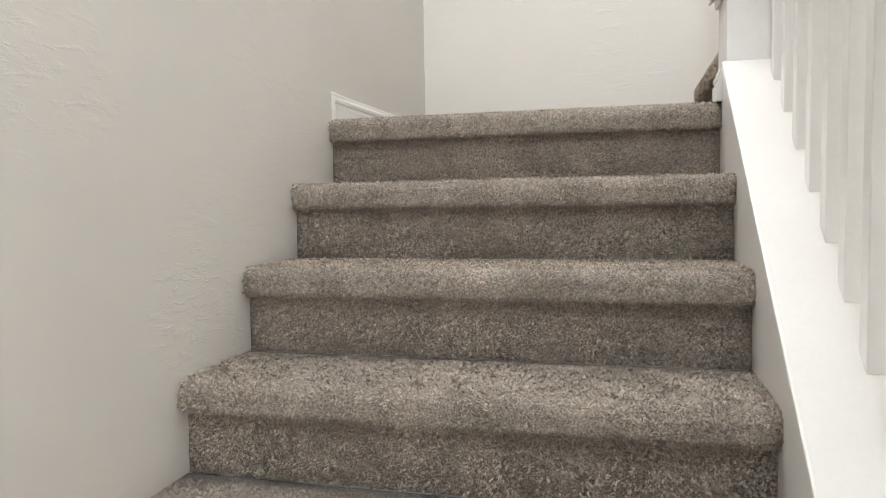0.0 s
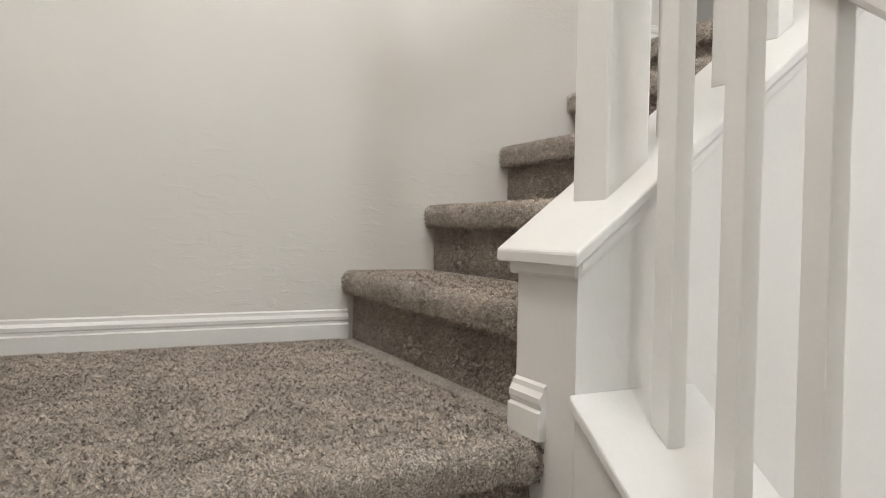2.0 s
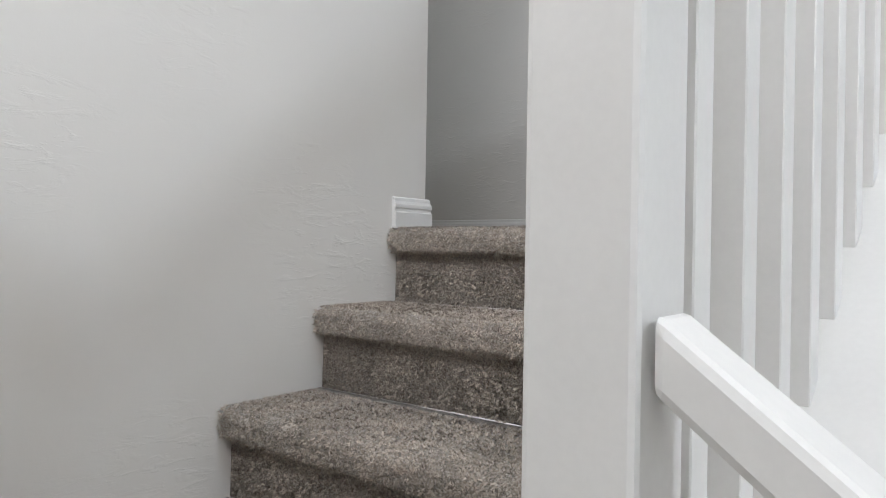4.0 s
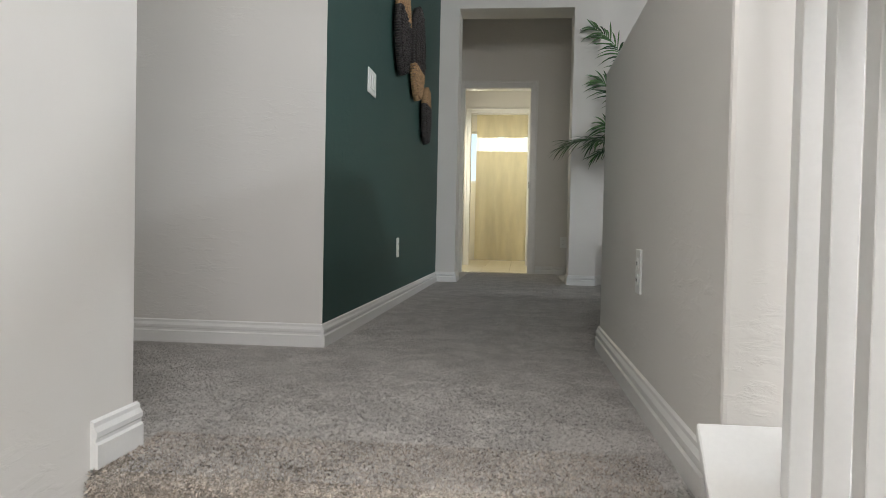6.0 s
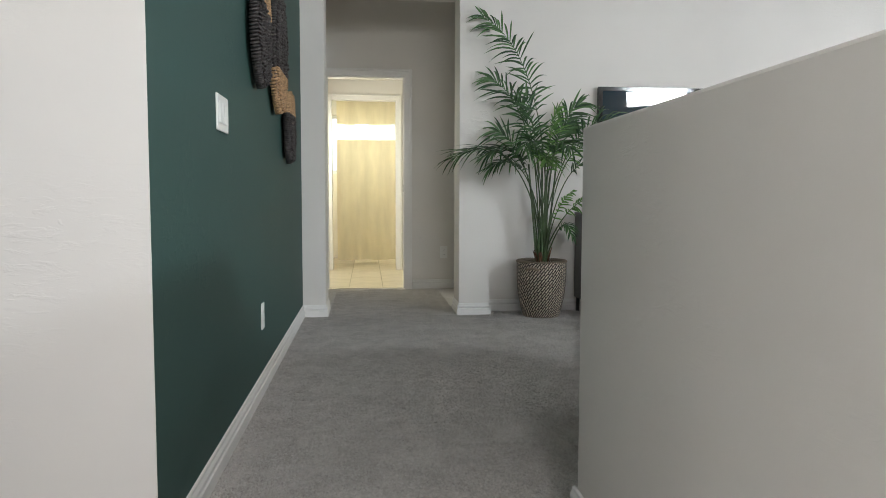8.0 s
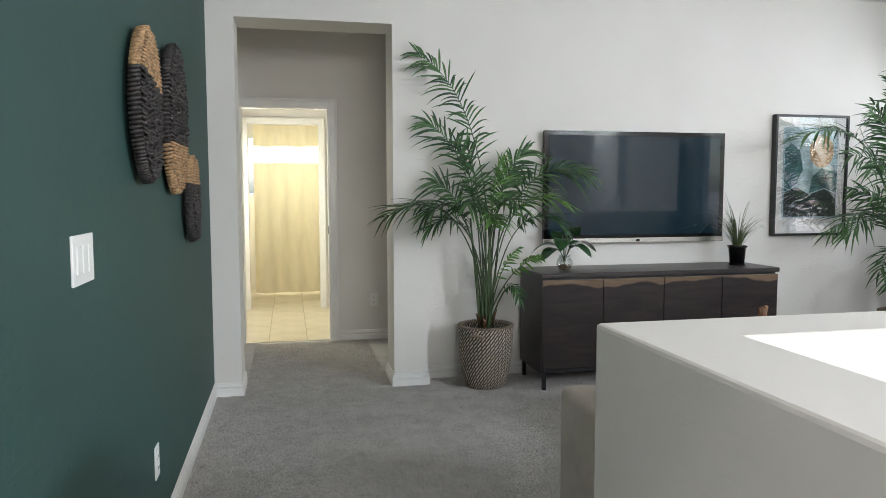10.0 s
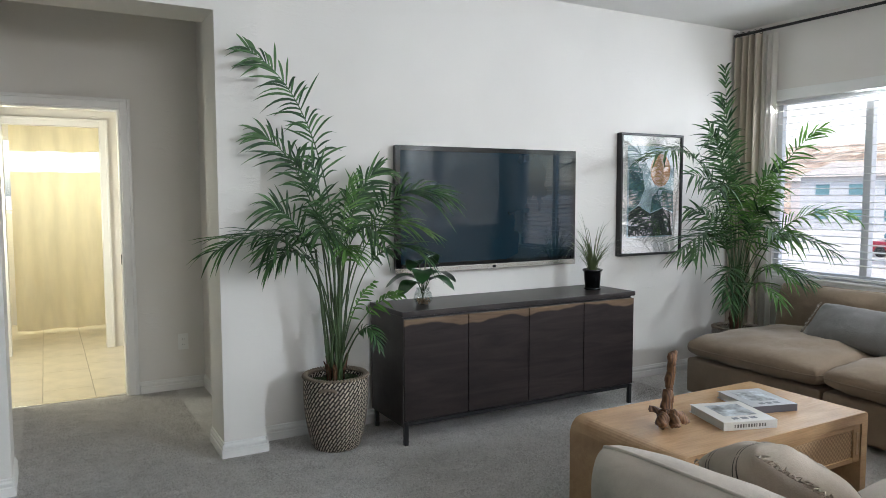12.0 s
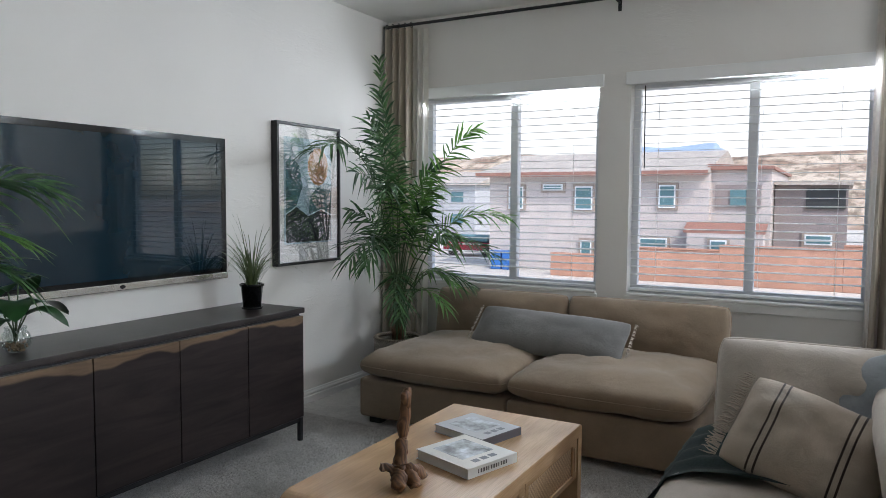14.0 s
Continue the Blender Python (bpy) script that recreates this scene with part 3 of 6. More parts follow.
balus2 = thing("upper_balustrade", "white painted wooden balustrade with square balusters", "stair railing", (1.09, -0.5, C2(-0.5)), "stair railings")
part("cap", sloped_bar("x", 0.979, 1.20, -1.099, -0.035, C2, 0.022), TRIM, balus2)
part("cap_moulding", sloped_bar("x", 0.995, 1.185, -1.086, -0.035, lambda y: C2(y) - 0.023, 0.030, 0.008), TRIM, balus2)
part("newel_post", box(1.050, 1.135, -1.0, -0.915, C2(-1.0) - 0.01, C2(-1.0) + 1.10, 0.006), TRIM, balus2)
part("handrail", sloped_bar("x", 1.066, 1.126, -0.915, -0.032, lambda y: C2(y) + 0.90, 0.075, 0.008), TRIM, balus2)
bal_top = lambda y: C2(y) + 0.83
for k in range(7):
    y = -0.844 + 0.117 * k
    bm = prism([(y - 0.018, C2(y - 0.018)), (y + 0.018, C2(y + 0.018)), (y + 0.018, bal_top(y + 0.018)), (y - 0.018, bal_top(y - 0.018))], "x", 1.0785, 1.1115)
    part("baluster", bevel_all(bm, 0.0015, 1), TRIM, balus2)
balus1 = thing("lower_balustrade", "white painted wooden balustrade with square balusters", "stair railing", (2.2, -0.965, C1(2.2)), "stair railings")
part("cap", sloped_bar("y", -1.087, -0.845, 1.171, 3.28, C1, 0.022), TRIM, balus1)
part("cap_moulding", sloped_bar("y", -1.072, -0.86, 1.171, 3.27, lambda x: C1(x) - 0.023, 0.022, 0.006), TRIM, balus1)
part("handrail", sloped_bar("y", -0.995, -0.935, 1.141, 3.2, lambda x: -0.108 - SL * (x - 1.165), 0.052, 0.008), TRIM, balus1)
for k in range(17):
    x = 1.243 + 0.117 * k
    lo = lambda q: C1(q)
    hi = lambda q: -0.159 - SL * (q - 1.165)
    bm = prism([(x - 0.018, lo(x - 0.018)), (x + 0.018, lo(x + 0.018)), (x + 0.018, hi(x + 0.018)), (x - 0.018, hi(x - 0.018))], "y", -0.982, -0.949)
    part("baluster", bevel_all(bm, 0.0015, 1), TRIM, balus1)
# the upper flight splays out a little towards the top
for o in (hwu, *[c for c in balus2.children if not c.name.startswith("newel")]):
    for v in o.data.vertices:
        if v.co.z > LAND - 0.5:
            v.co.x += 0.046 * (v.co.y + 1.09)
part("bottom_newel", box(3.2, 3.285, -1.01, -0.925, LOW, C1(3.24) + 1.0, 0.006), TRIM, balus1)
baseboard("baseboard_post", (1.01, -1.075), (1.10, -1.075), LAND, (0, -1), "short white baseboard on the stair post")

# ---- doors and trim ----
def casing(name, x0, x1, y, top, side, label):
    ob = thing(name, label, "door frame", ((x0 + x1) / 2, y, 0), "", "structure")
    s = side
    w = 0.068
    for nm, xa, xb, za, zb in (("jamb_trim", x0 - w, x0, 0, top + w), ("jamb_trim", x1, x1 + w, 0, top + w), ("head_trim", x0, x1, top, top + w)):
        bm = box(xa, xb, min(y, y + s * 0.016), max(y, y + s * 0.016), za, zb, 0.003)
        if nm == "jamb_trim":
            outer = (xa, xa + 0.022) if xb <= x0 else (xb - 0.022, xb)
            bm_box(bm, outer[0], outer[1], min(y, y + s * 0.024), max(y, y + s * 0.024), za, zb, 0.004)
        else:
            bm_box(bm, xa - w + 0.022, xb + w - 0.022, min(y, y + s * 0.024), max(y, y + s * 0.024), zb - 0.022, zb, 0.004)
        part(nm, bm, TRIM, ob)
    return ob


casing("door_frame_1", 0.128, 0.862, 6.60, 2.01, -1, "white moulded casing round the bathroom doorway")
casing("door_frame_2", 0.09, 0.85, 8.44, 2.035, -1, "white moulded casing round the inner doorway")
jl = thing("door_lining_1", "white door lining in the bathroom doorway", "door frame", (0.5, 6.66, 0), "", "structure")
part("lining", box(0.128, 0.140, 6.60, 6.72, 0, 2.01), TRIM, jl)
part("lining", box(0.850, 0.862, 6.60, 6.72, 0, 2.01), TRIM, jl)
part("lining", box(0.140, 0.850, 6.60, 6.72, 1.998, 2.01), TRIM, jl)
part("strike_plate", box(0.846, 0.850, 6.64, 6.67, 0.93, 1.0), BLACK, jl, "small dark latch plate")

# bathroom: curtain, window, tub edge
def drape(name_pts, y, z0, z1, amp, waves, thick=0.0, seed=0, nx=160, nz=12, spread=0.0):
    bm = bmesh.new()
    x0, x1 = name_pts
    rows = []
    for j in range(nz + 1):
        f = j / nz
        row = []
        for i in range(nx + 1):
            u = i / nx
            ph = waves * 2 * math.pi * (u + 0.03 * noise.noise(Vector((u * 5, f * 1.5, seed))))
            d = amp * (0.6 + 0.4 * f + 0.3 * noise.noise(Vector((u * 9, 3, seed)))) * math.sin(ph)
            x = x0 + (x1 - x0) * u + spread * (f - 0.5) * (u - 0.5)
            row.append(bm.verts.new((x, y + d, z1 + (z0 - z1) * f + 0.006 * math.sin(ph * 0.5 + seed) * f)))
        rows.append(row)
    for a, b in zip(rows, rows[1:]):
        for i in range(nx):
            bm.faces.new((a[i], a[i + 1], b[i + 1], b[i]))
    return bm


shower = thing("shower_curtain", "long cream shower curtain with a bright sheer band", "curtain", (0.5, 9.55, 0.02))
part("curtain_cloth", drape((0.10, 1.28), 9.55, 0.03, 1.655, 0.012, 6, seed=2), BATH_CURTAIN, shower, "", True)
part("sheer_band", drape((0.10, 1.28), 9.55, 1.655, 1.86, 0.012, 6, seed=2, nz=3), BAND, shower, "bright sheer band", True)
part("curtain_top", drape((0.10, 1.28), 9.55, 1.86, 2.3, 0.012, 6, seed=2, nz=4), BATH_CURTAIN, shower, "", True)
part("curtain_rod", tube(bmesh.new(), [(-0.35, 9.55, 2.31), (1.35, 9.55, 2.31)], 0.012, 10), STEEL, shower, "steel rod")
bw = thing("window_bath", "white framed bathroom window", "window", (0.5, 10.25, 1.22), "", "structure")
for xa, xb, za, zb in ((-0.1, 1.1, 1.22, 1.26), (-0.1, 1.1, 2.01, 2.05), (-0.1, -0.06, 1.26, 2.01), (1.06, 1.1, 1.26, 2.01)):
    part("frame", box(xa, xb, 10.25, 10.30, za, zb, 0.003), VINYL, bw)
gl = part("pane", box(-0.06, 1.06, 10.272, 10.278, 1.26, 2.01), GLASS, bw)
gl.visible_shadow = False
cab = thing("wall_mirror", "narrow mirror panel with a thin dark edge", "mirror", (-0.33, 8.27, 0.98))
part("edge", box(-0.35, -0.325, 8.13, 8.42, 0.98, 1.75, 0.004), BLACK, cab)
part("glass", box(-0.324, -0.320, 8.14, 8.41, 0.995, 1.735), plain("mirror_silver", (0.9, 0.9, 0.88), 0.02, 1.0, var=0.0, grain=0.0), cab)

# ---- windows, blinds and curtains ----
def window(name, y0, y1, z0, z1, detail, label):
    w = thing(name, label, "window", (EAST + 0.1, (y0 + y1) / 2, z0), "", "structure")
    xa, xb = EAST + 0.09, EAST + 0.14
    f = 0.045
    for a, b, c, d in ((y0, y1, z0, z0 + f), (y0, y1, z1 - f, z1), (y0, y0 + f, z0 + f, z1 - f), (y1 - f, y1, z0 + f, z1 - f)):
        part("window_frame", box(xa, xb, a, b, c, d, 0.004), VINYL, w)
    mid = y0 + (y1 - y0) * 0.47
    part("meeting_rail", box(xa - 0.01, xb, mid - 0.028, mid + 0.028, z0 + f, z1 - f, 0.004), VINYL, w)
    for a, b in ((y0 + f, mid - 0.028), (mid + 0.028, y1 - f)):
        p = part("pane", box(xa + 0.02, xa + 0.026, a, b, z0 + f, z1 - f), GLASS, w)
        p.visible_shadow = False
    part("window_sill", box(EAST - 0.018, EAST + 0.2, y0 - 0.0, y1 + 0.0, z0 - 0.020, z0 - 0.001, 0.004), TRIM, w)
    if detail:
        part("apron", box(EAST - 0.012, EAST, y0 - 0.01, y1 + 0.01, z0 - 0.075, z0 - 0.021, 0.003), TRIM, w)
    return w


def blind(y0, y1, z0, z1, wand):
    b = thing("window_blind", "white horizontal slat blind, lowered with open slats", "blind", (EAST + 0.04, (y0 + y1) / 2, z0), "window blinds")
    part("headrail", box(EAST - 0.022, EAST + 0.055, y0 - 0.03, y1 + 0.03, z1 - 0.020, z1 + 0.062, 0.004), SLATM, b)
    sl = box(-0.024, 0.024, y0 + 0.008, y1 - 0.008, -0.0014, 0.0014)
    me = mesh_of("slat", placed(sl, Matrix.Rotation(radians(-4), 4, "Y")), SLATM)
    n = int((z1 - z0 - 0.07) / 0.0505)
    for k in range(n):
        o = new("slat", me)
        o.parent = b
        o.matrix_parent_inverse = Matrix.Translation(-b.location)
        o.location = (EAST + 0.045, 0, z1 - 0.045 - 0.0505 * k)
    part("bottom_rail", box(EAST + 0.022, EAST + 0.068, y0 + 0.008, y1 - 0.008, z0 + 0.012, z0 + 0.030, 0.003), SLATM, b)
    for y in (y0 + 0.18, (y0 + y1) / 2 - 0.1, y1 - 0.18):
        part("ladder_cord", box(EAST + 0.0195, EAST + 0.0205, y - 0.0012, y + 0.0012, z0 + 0.02, z1 - 0.02), SLATM, b)
    if wand:
        part("tilt_wand", tube(bmesh.new(), [(EAST + 0.008, y1 - 0.09, z1 - 0.03), (EAST + 0.006, y1 - 0.095, z1 - 0.56)], 0.004, 8), BLACK, b, "dark tilt wand")
    return b


window("window_1", *WIN[-1], True, "white framed sliding window above the sofa")
window("window_2", *WIN[-2], True, "white framed sliding window above the sofa")
window("window_3", *WIN[1], False, "narrow white framed window")
# frame for the added opening of the high lamp
window("window_4", *WIN[0], False, "long white framed window high under the ceiling")
blind(*WIN[-1], False)
blind(*WIN[-2], True)


def curtain(y0, y1, sheer_side, seed):
    c = thing("window_curtain", "long beige linen curtain panel hanging from a rod", "curtain", (EAST - 0.09, (y0 + y1) / 2, 0.01), "window curtains")
    bm = drape((y0, y1), EAST - 0.085, 0.015, 2.675, 0.036, 4.0, seed=seed, nx=90, nz=16, spread=0.05)
    for v in bm.verts:
        v.co.x, v.co.y = v.co.y, v.co.x
    part("panel", bm, CURTAIN, c, "", True)
    bm = drape(sheer_side, EAST - 0.06, 0.015, 2.66, 0.018, 3.0, seed=seed + 4, nx=50, nz=10)
    for v in bm.verts:
        v.co.x, v.co.y = v.co.y, v.co.x
    part("lining", bm, SHEER, c, "pale sheer edge", True)
    for k in range(5):
        y = y0 + (y1 - y0) * (k + 0.5) / 5
        ring = bmesh.new()
        tube(ring, [(EAST - 0.085 + 0.020 * math.cos(t), y, 2.690 + 0.020 * math.sin(t)) for t in (2 * math.pi * i / 12 for i in range(13))], 0.003, 6, False)
        part("ring", ring, BLACK, c, "black ring")


curtain(4.90, 5.17, (4.79, 4.93), 1)
curtain(1.66, 1.90, (1.80, 1.93), 7)
rod = thing("curtain_rod", "slim black curtain rod above the windows", "curtain rod", (EAST - 0.085, 3.4, 2.69))
part("pole", tube(bmesh.new(), [(EAST - 0.085, 1.62, 2.692), (EAST - 0.085, 5.17, 2.692)], 0.011, 12), BLACK, rod)
for y in (1.64, 3.375, 5.15):
    bm = box(EAST - 0.092, EAST - 0.001, y - 0.006, y + 0.006, 2.668, 2.680, 0.002)
    bm_box(bm, EAST - 0.008, EAST - 0.001, y - 0.012, y + 0.012, 2.62, 2.70, 0.002)
    part("bracket", bm, BLACK, rod)

# ---- electrical plates ----
def outlet(m, name="wall_outlet"):
    o = thing(name, "white plastic double wall outlet", "outlet", m.translation, "wall outlets")
    part("plate", placed(box(-0.036, 0.036, -0.006, -0.0002, -0.058, 0.058, 0.002), m), PLASTIC, o)
    for dz in (-0.021, 0.021):
        s = part("socket", placed(bevel_all(prism([(0.016 * math.cos(a), dz + 0.015 * math.sin(a)) for a in (2 * math.pi * k / 14 for k in range(14))], "y", -0.0085, -0.006), 0.0008, 1), m), PLASTIC, o)
        for dx in (-0.006, 0.006):
            part("slot", placed(box(dx - 0.001, dx + 0.001, -0.0092, -0.0084, dz - 0.005, dz + 0.005), m), SLOT, s)
    return o


outlet(Matrix.Translation((0.0352, 3.02, 0.338)) @ Matrix.Rotation(radians(90), 4, "Z"))
outlet(Matrix.Translation((1.0668, 0.742, 0.343)) @ Matrix.Rotation(radians(-90), 4, "Z"))
outlet(Matrix.Translation((1.235, 6.5995, 0.35)))
sw = thing("light_switch", "white plastic wall plate with three rocker switches", "light switch", (0.036, 2.19, 1.15))
part("plate", box(0.0352, 0.042, 2.108, 2.278, 1.081, 1.197, 0.002), PLASTIC, sw)
for y in (2.147, 2.193, 2.239):
    bm = box(0.042, 0.0465, y - 0.018, y + 0.018, 1.106, 1.172, 0.0015)
    part("rocker", bm, PLASTIC, sw)

# ---- woven wall hangings ----
def woven_board(name, yc, z0, z1, halfw, tan_range, label):
    """A long woven oval; rows of slanting rope stitches with a corded rim."""
    th = thing(name, label, "wall decor", (0.04, yc, (z0 + z1) / 2), "woven wall hangings")
    zc, hh = (z0 + z1) / 2, (z1 - z0) / 2
    def half(z):
        u = (z - zc) / hh
        return halfw * max(0.0, 1 - abs(u) ** 2.0) ** 0.68
    def stitch(bm, y, z, dy, dz, r, x=0.085):
        a, b = Vector((x - 0.004, y - dy, z - dz)), Vector((x - 0.004, y + dy, z + dz))
        mid = Vector((x + 0.009, y, z))
        tube(bm, [a, a.lerp(mid, 0.6), mid, b.lerp(mid, 0.6), b], [r * 0.45, r * 0.9, r, r * 0.9, r * 0.45], 5)
    dark, tan = bmesh.new(), bmesh.new()
    rows = int((z1 - z0) / 0.0125)
    cols = 11
    rnd = random.Random(int(yc * 100))
    for i in range(rows):
        z = z0 + 0.016 + (z1 - z0 - 0.03) * (i + 0.5) / rows
        w = half(z)
        for k in range(cols):
            y = yc + w * (2 * (k + 0.5) / cols - 1) * 0.92
            edge = tan_range(y - yc)
            is_tan = edge[0] <= z <= edge[1]
            slant = 1 if k % 2 else -1
            dy = w / cols * 1.05
            dz = 0.0105
            if is_tan:
                stitch(tan, y + rnd.uniform(-.003, .003), z, dy * 1.05, 0.006 * slant, 0.0042 + rnd.uniform(0, .003))
            else:
                stitch(dark, y + rnd.uniform(-.004, .004), z + rnd.uniform(-.004, .004), dy * 0.75 * slant, dz * rnd.uniform(0.7, 1.5), 0.0042 + rnd.uniform(0, .0032), 0.085 + rnd.uniform(-0.004, 0.005))
    # backing and rim
    outline = []
    n = 44
    for k in range(n):
        t = 2 * math.pi * k / n
        z = zc + hh * 0.985 * math.sin(t)
        outline.append((yc + half(z) * (1 if math.cos(t) >= 0 else -1) * 0.97, z))
    part("backing", prism(outline, "x", 0.060, 0.078), ROPE_DARK, th)
    part("dark_weave", dark, ROPE_DARK, th, "dark brown woven rope", True)
    part("tan_weave", tan, ROPE_TAN, th, "tan woven rope", True)
    rim_d, rim_t = bmesh.new(), bmesh.new()
    m = 110
    for k in range(m):
        t = 2 * math.pi * k / m
        z = zc + hh * math.sin(t)
        y = yc + half(zc + hh * 0.998 * math.sin(t)) * (1 if math.cos(t) >= 0 else -1)
        e = tan_range(y - yc)
        bmx = rim_t if e[0] <= z <= e[1] else rim_d
        tube(bmx, [(0.052, y, z - 0.003), (0.070, y, z), (0.088, y, z + 0.003)], [0.005, 0.0075, 0.005], 6)
    part("dark_rim", rim_d, ROPE_DARK, th, "dark corded rim", True)
    part("tan_rim", rim_t, ROPE_TAN, th, "tan corded rim", True)
    part("hanger", box(0.0352, 0.062, yc - 0.02, yc + 0.02, z1 - 0.16, z1 - 0.12), BLACK, th)
    return th


woven_board("woven_wall_hanging", 2.87, 1.328, 1.822, 0.185, lambda y: (1.655 - 0.18 * y, 3), "long oval woven wall hanging, tan above and dark brown below")
woven_board("woven_wall_hanging", 3.46, 1.292, 1.882, 0.240, lambda y: (0, 1.485), "long oval woven wall hanging, dark brown above and tan below")
woven_board("woven_wall_hanging", 3.93, 1.066, 1.462, 0.128, lambda y: (1.335, 3), "small oval woven wall hanging, tan above and dark brown below")

# ---- sideboard ----
sb = thing("sideboard", "black-stained wooden sideboard with four live-edge doors", "sideboard", (2.98, 4.93, 0))
part("body", box(2.105, 3.825, 4.722, 5.14, 0.135, 0.724, 0.002), BLACK_WOOD, sb)
part("top", box(2.095, 3.838, 4.700, 5.15, 0.738, 0.767, 0.003), BLACK_WOOD, sb)
part("reveal", box(2.11, 3.82, 4.726, 5.14, 0.724, 0.738), BLACK, sb)
edges = [2.105, 2.525, 2.962, 3.396, 3.828]
for a, b in zip(edges, edges[1:]):
    part("door", box(a + 0.0025, b - 0.0025, 4.701, 4.7205, 0.142, 0.722, 0.0015), WALNUT_FRONT, sb, "dark walnut door with a pale wavy top edge")
for x in (2.112, 3.803):
    for y in (4.708, 5.112):
        part("leg", box(x, x + 0.024, y, y + 0.024, 0, 0.134, 0.002), BLACK, sb, "black metal leg")
part("underframe", box(2.14, 3.80, 4.712, 4.730, 0.112, 0.1345), BLACK, sb)
part("side_panel", box(2.098, 2.1045, 4.701, 5.14, 0.112, 0.737, 0.001), BLACK_WOOD, sb)

# ---- television ----
tv = thing("television", "large flat black television hung on the wall", "television", (2.97, 5.16, 0.93))
part("mount", box(2.6, 3.3, 5.17, 5.1898, 1.1, 1.5), BLACK, tv)
part("body", box(2.265, 3.672, 5.140, 5.1695, 0.950, 1.721, 0.006), BEZEL, tv)
part("screen", box(2.300, 3.638, 5.1365, 5.1398, 0.985, 1.690), SCREEN, tv, "dark glossy screen")
for a, b, c, d in ((2.265, 2.300, 0.962, 1.721), (3.638, 3.672, 0.962, 1.721), (2.300, 3.638, 1.690, 1.721)):
    part("bezel", box(a, b, 5.1345, 5.1398, c, d, 0.001), BEZEL, tv)
part("speaker_bar", box(2.262, 3.674, 5.128, 5.152, 0.926, 0.9615, 0.003), STEEL, tv, "brushed steel bar")
part("badge", placed(lathe([(0.0001, 0.0), (0.017, 0.0), (0.015, 0.002), (0.0001, 0.002)], 16), Matrix.Translation((2.985, 5.1278, 0.944)) @ Matrix.Rotation(radians(90), 4, "X") @ Matrix.Diagonal((1, 0.55, 1, 1))), BEZEL, tv, "small dark oval badge")

# ---- framed print ----
ar = thing("framed_print", "black framed abstract print behind glass", "picture", (4.43, 5.17, 0.95))
ax0, ax1, az0, az1 = 4.105, 4.745, 0.955, 1.872
for a, b, c, d in ((ax0, ax1, az0, az0 + 0.018), (ax0, ax1, az1 - 0.018, az1), (ax0, ax0 + 0.018, az0 + 0.018, az1 - 0.018), (ax1 - 0.018, ax1, az0 + 0.018, az1 - 0.018)):
    part("frame", box(a, b, 5.140, 5.1895, c, d, 0.002), BLACK, ar)
part("mount_board", box(ax0 + 0.018, ax1 - 0.018, 5.160, 5.1895, az0 + 0.018, az1 - 0.018), PAPER, ar)
def flat_shape(name, outline, y, mat, label=""):
    return part(name, prism(outline, "y", y - 0.001, y), mat, ar, label)
PB = plain("print_pale_blue", (0.42, 0.56, 0.62), 0.7, var=0.25, vscale=9)
PT = plain("print_teal", (0.06, 0.15, 0.18), 0.7, var=0.4, vscale=12)
PO = plain("print_orange", (0.50, 0.24, 0.10), 0.7, var=0.2, vscale=9)
PD = plain("print_dark", (0.025, 0.03, 0.04), 0.7, var=0.4, vscale=10)
flat_shape("print_sheet", [(4.185, 1.09), (4.665, 1.09), (4.665, 1.78), (4.185, 1.78)], 5.1595, PB)
flat_shape("shape", [(4.20, 1.10), (4.66, 1.10), (4.66, 1.27), (4.55, 1.31), (4.42, 1.27), (4.30, 1.33), (4.20, 1.28)], 5.158, PD)
flat_shape("shape", [(4.20, 1.29), (4.30, 1.34), (4.36, 1.46), (4.33, 1.60), (4.25, 1.66), (4.20, 1.62)], 5.1575, PT)
flat_shape("shape", [(4.52 + 0.105 * math.cos(a), 1.60 + 0.125 * math.sin(a)) for a in (2 * math.pi * k / 28 for k in range(28))], 5.157, PO)
flat_shape("shape", [(4.42, 1.28), (4.55, 1.32), (4.66, 1.28), (4.66, 1.44), (4.52, 1.47), (4.44, 1.40)], 5.1565, PT)
g = part("glass", box(ax0 + 0.018, ax1 - 0.018, 5.148, 5.150, az0 + 0.018, az1 - 0.018), PICTURE_GLASS, ar)
g.visible_shadow = False

# ---- palms ----
def bez(p, q, r, t):
    return p * (1 - t) ** 2 + q * (2 * t * (1 - t)) + r * t * t


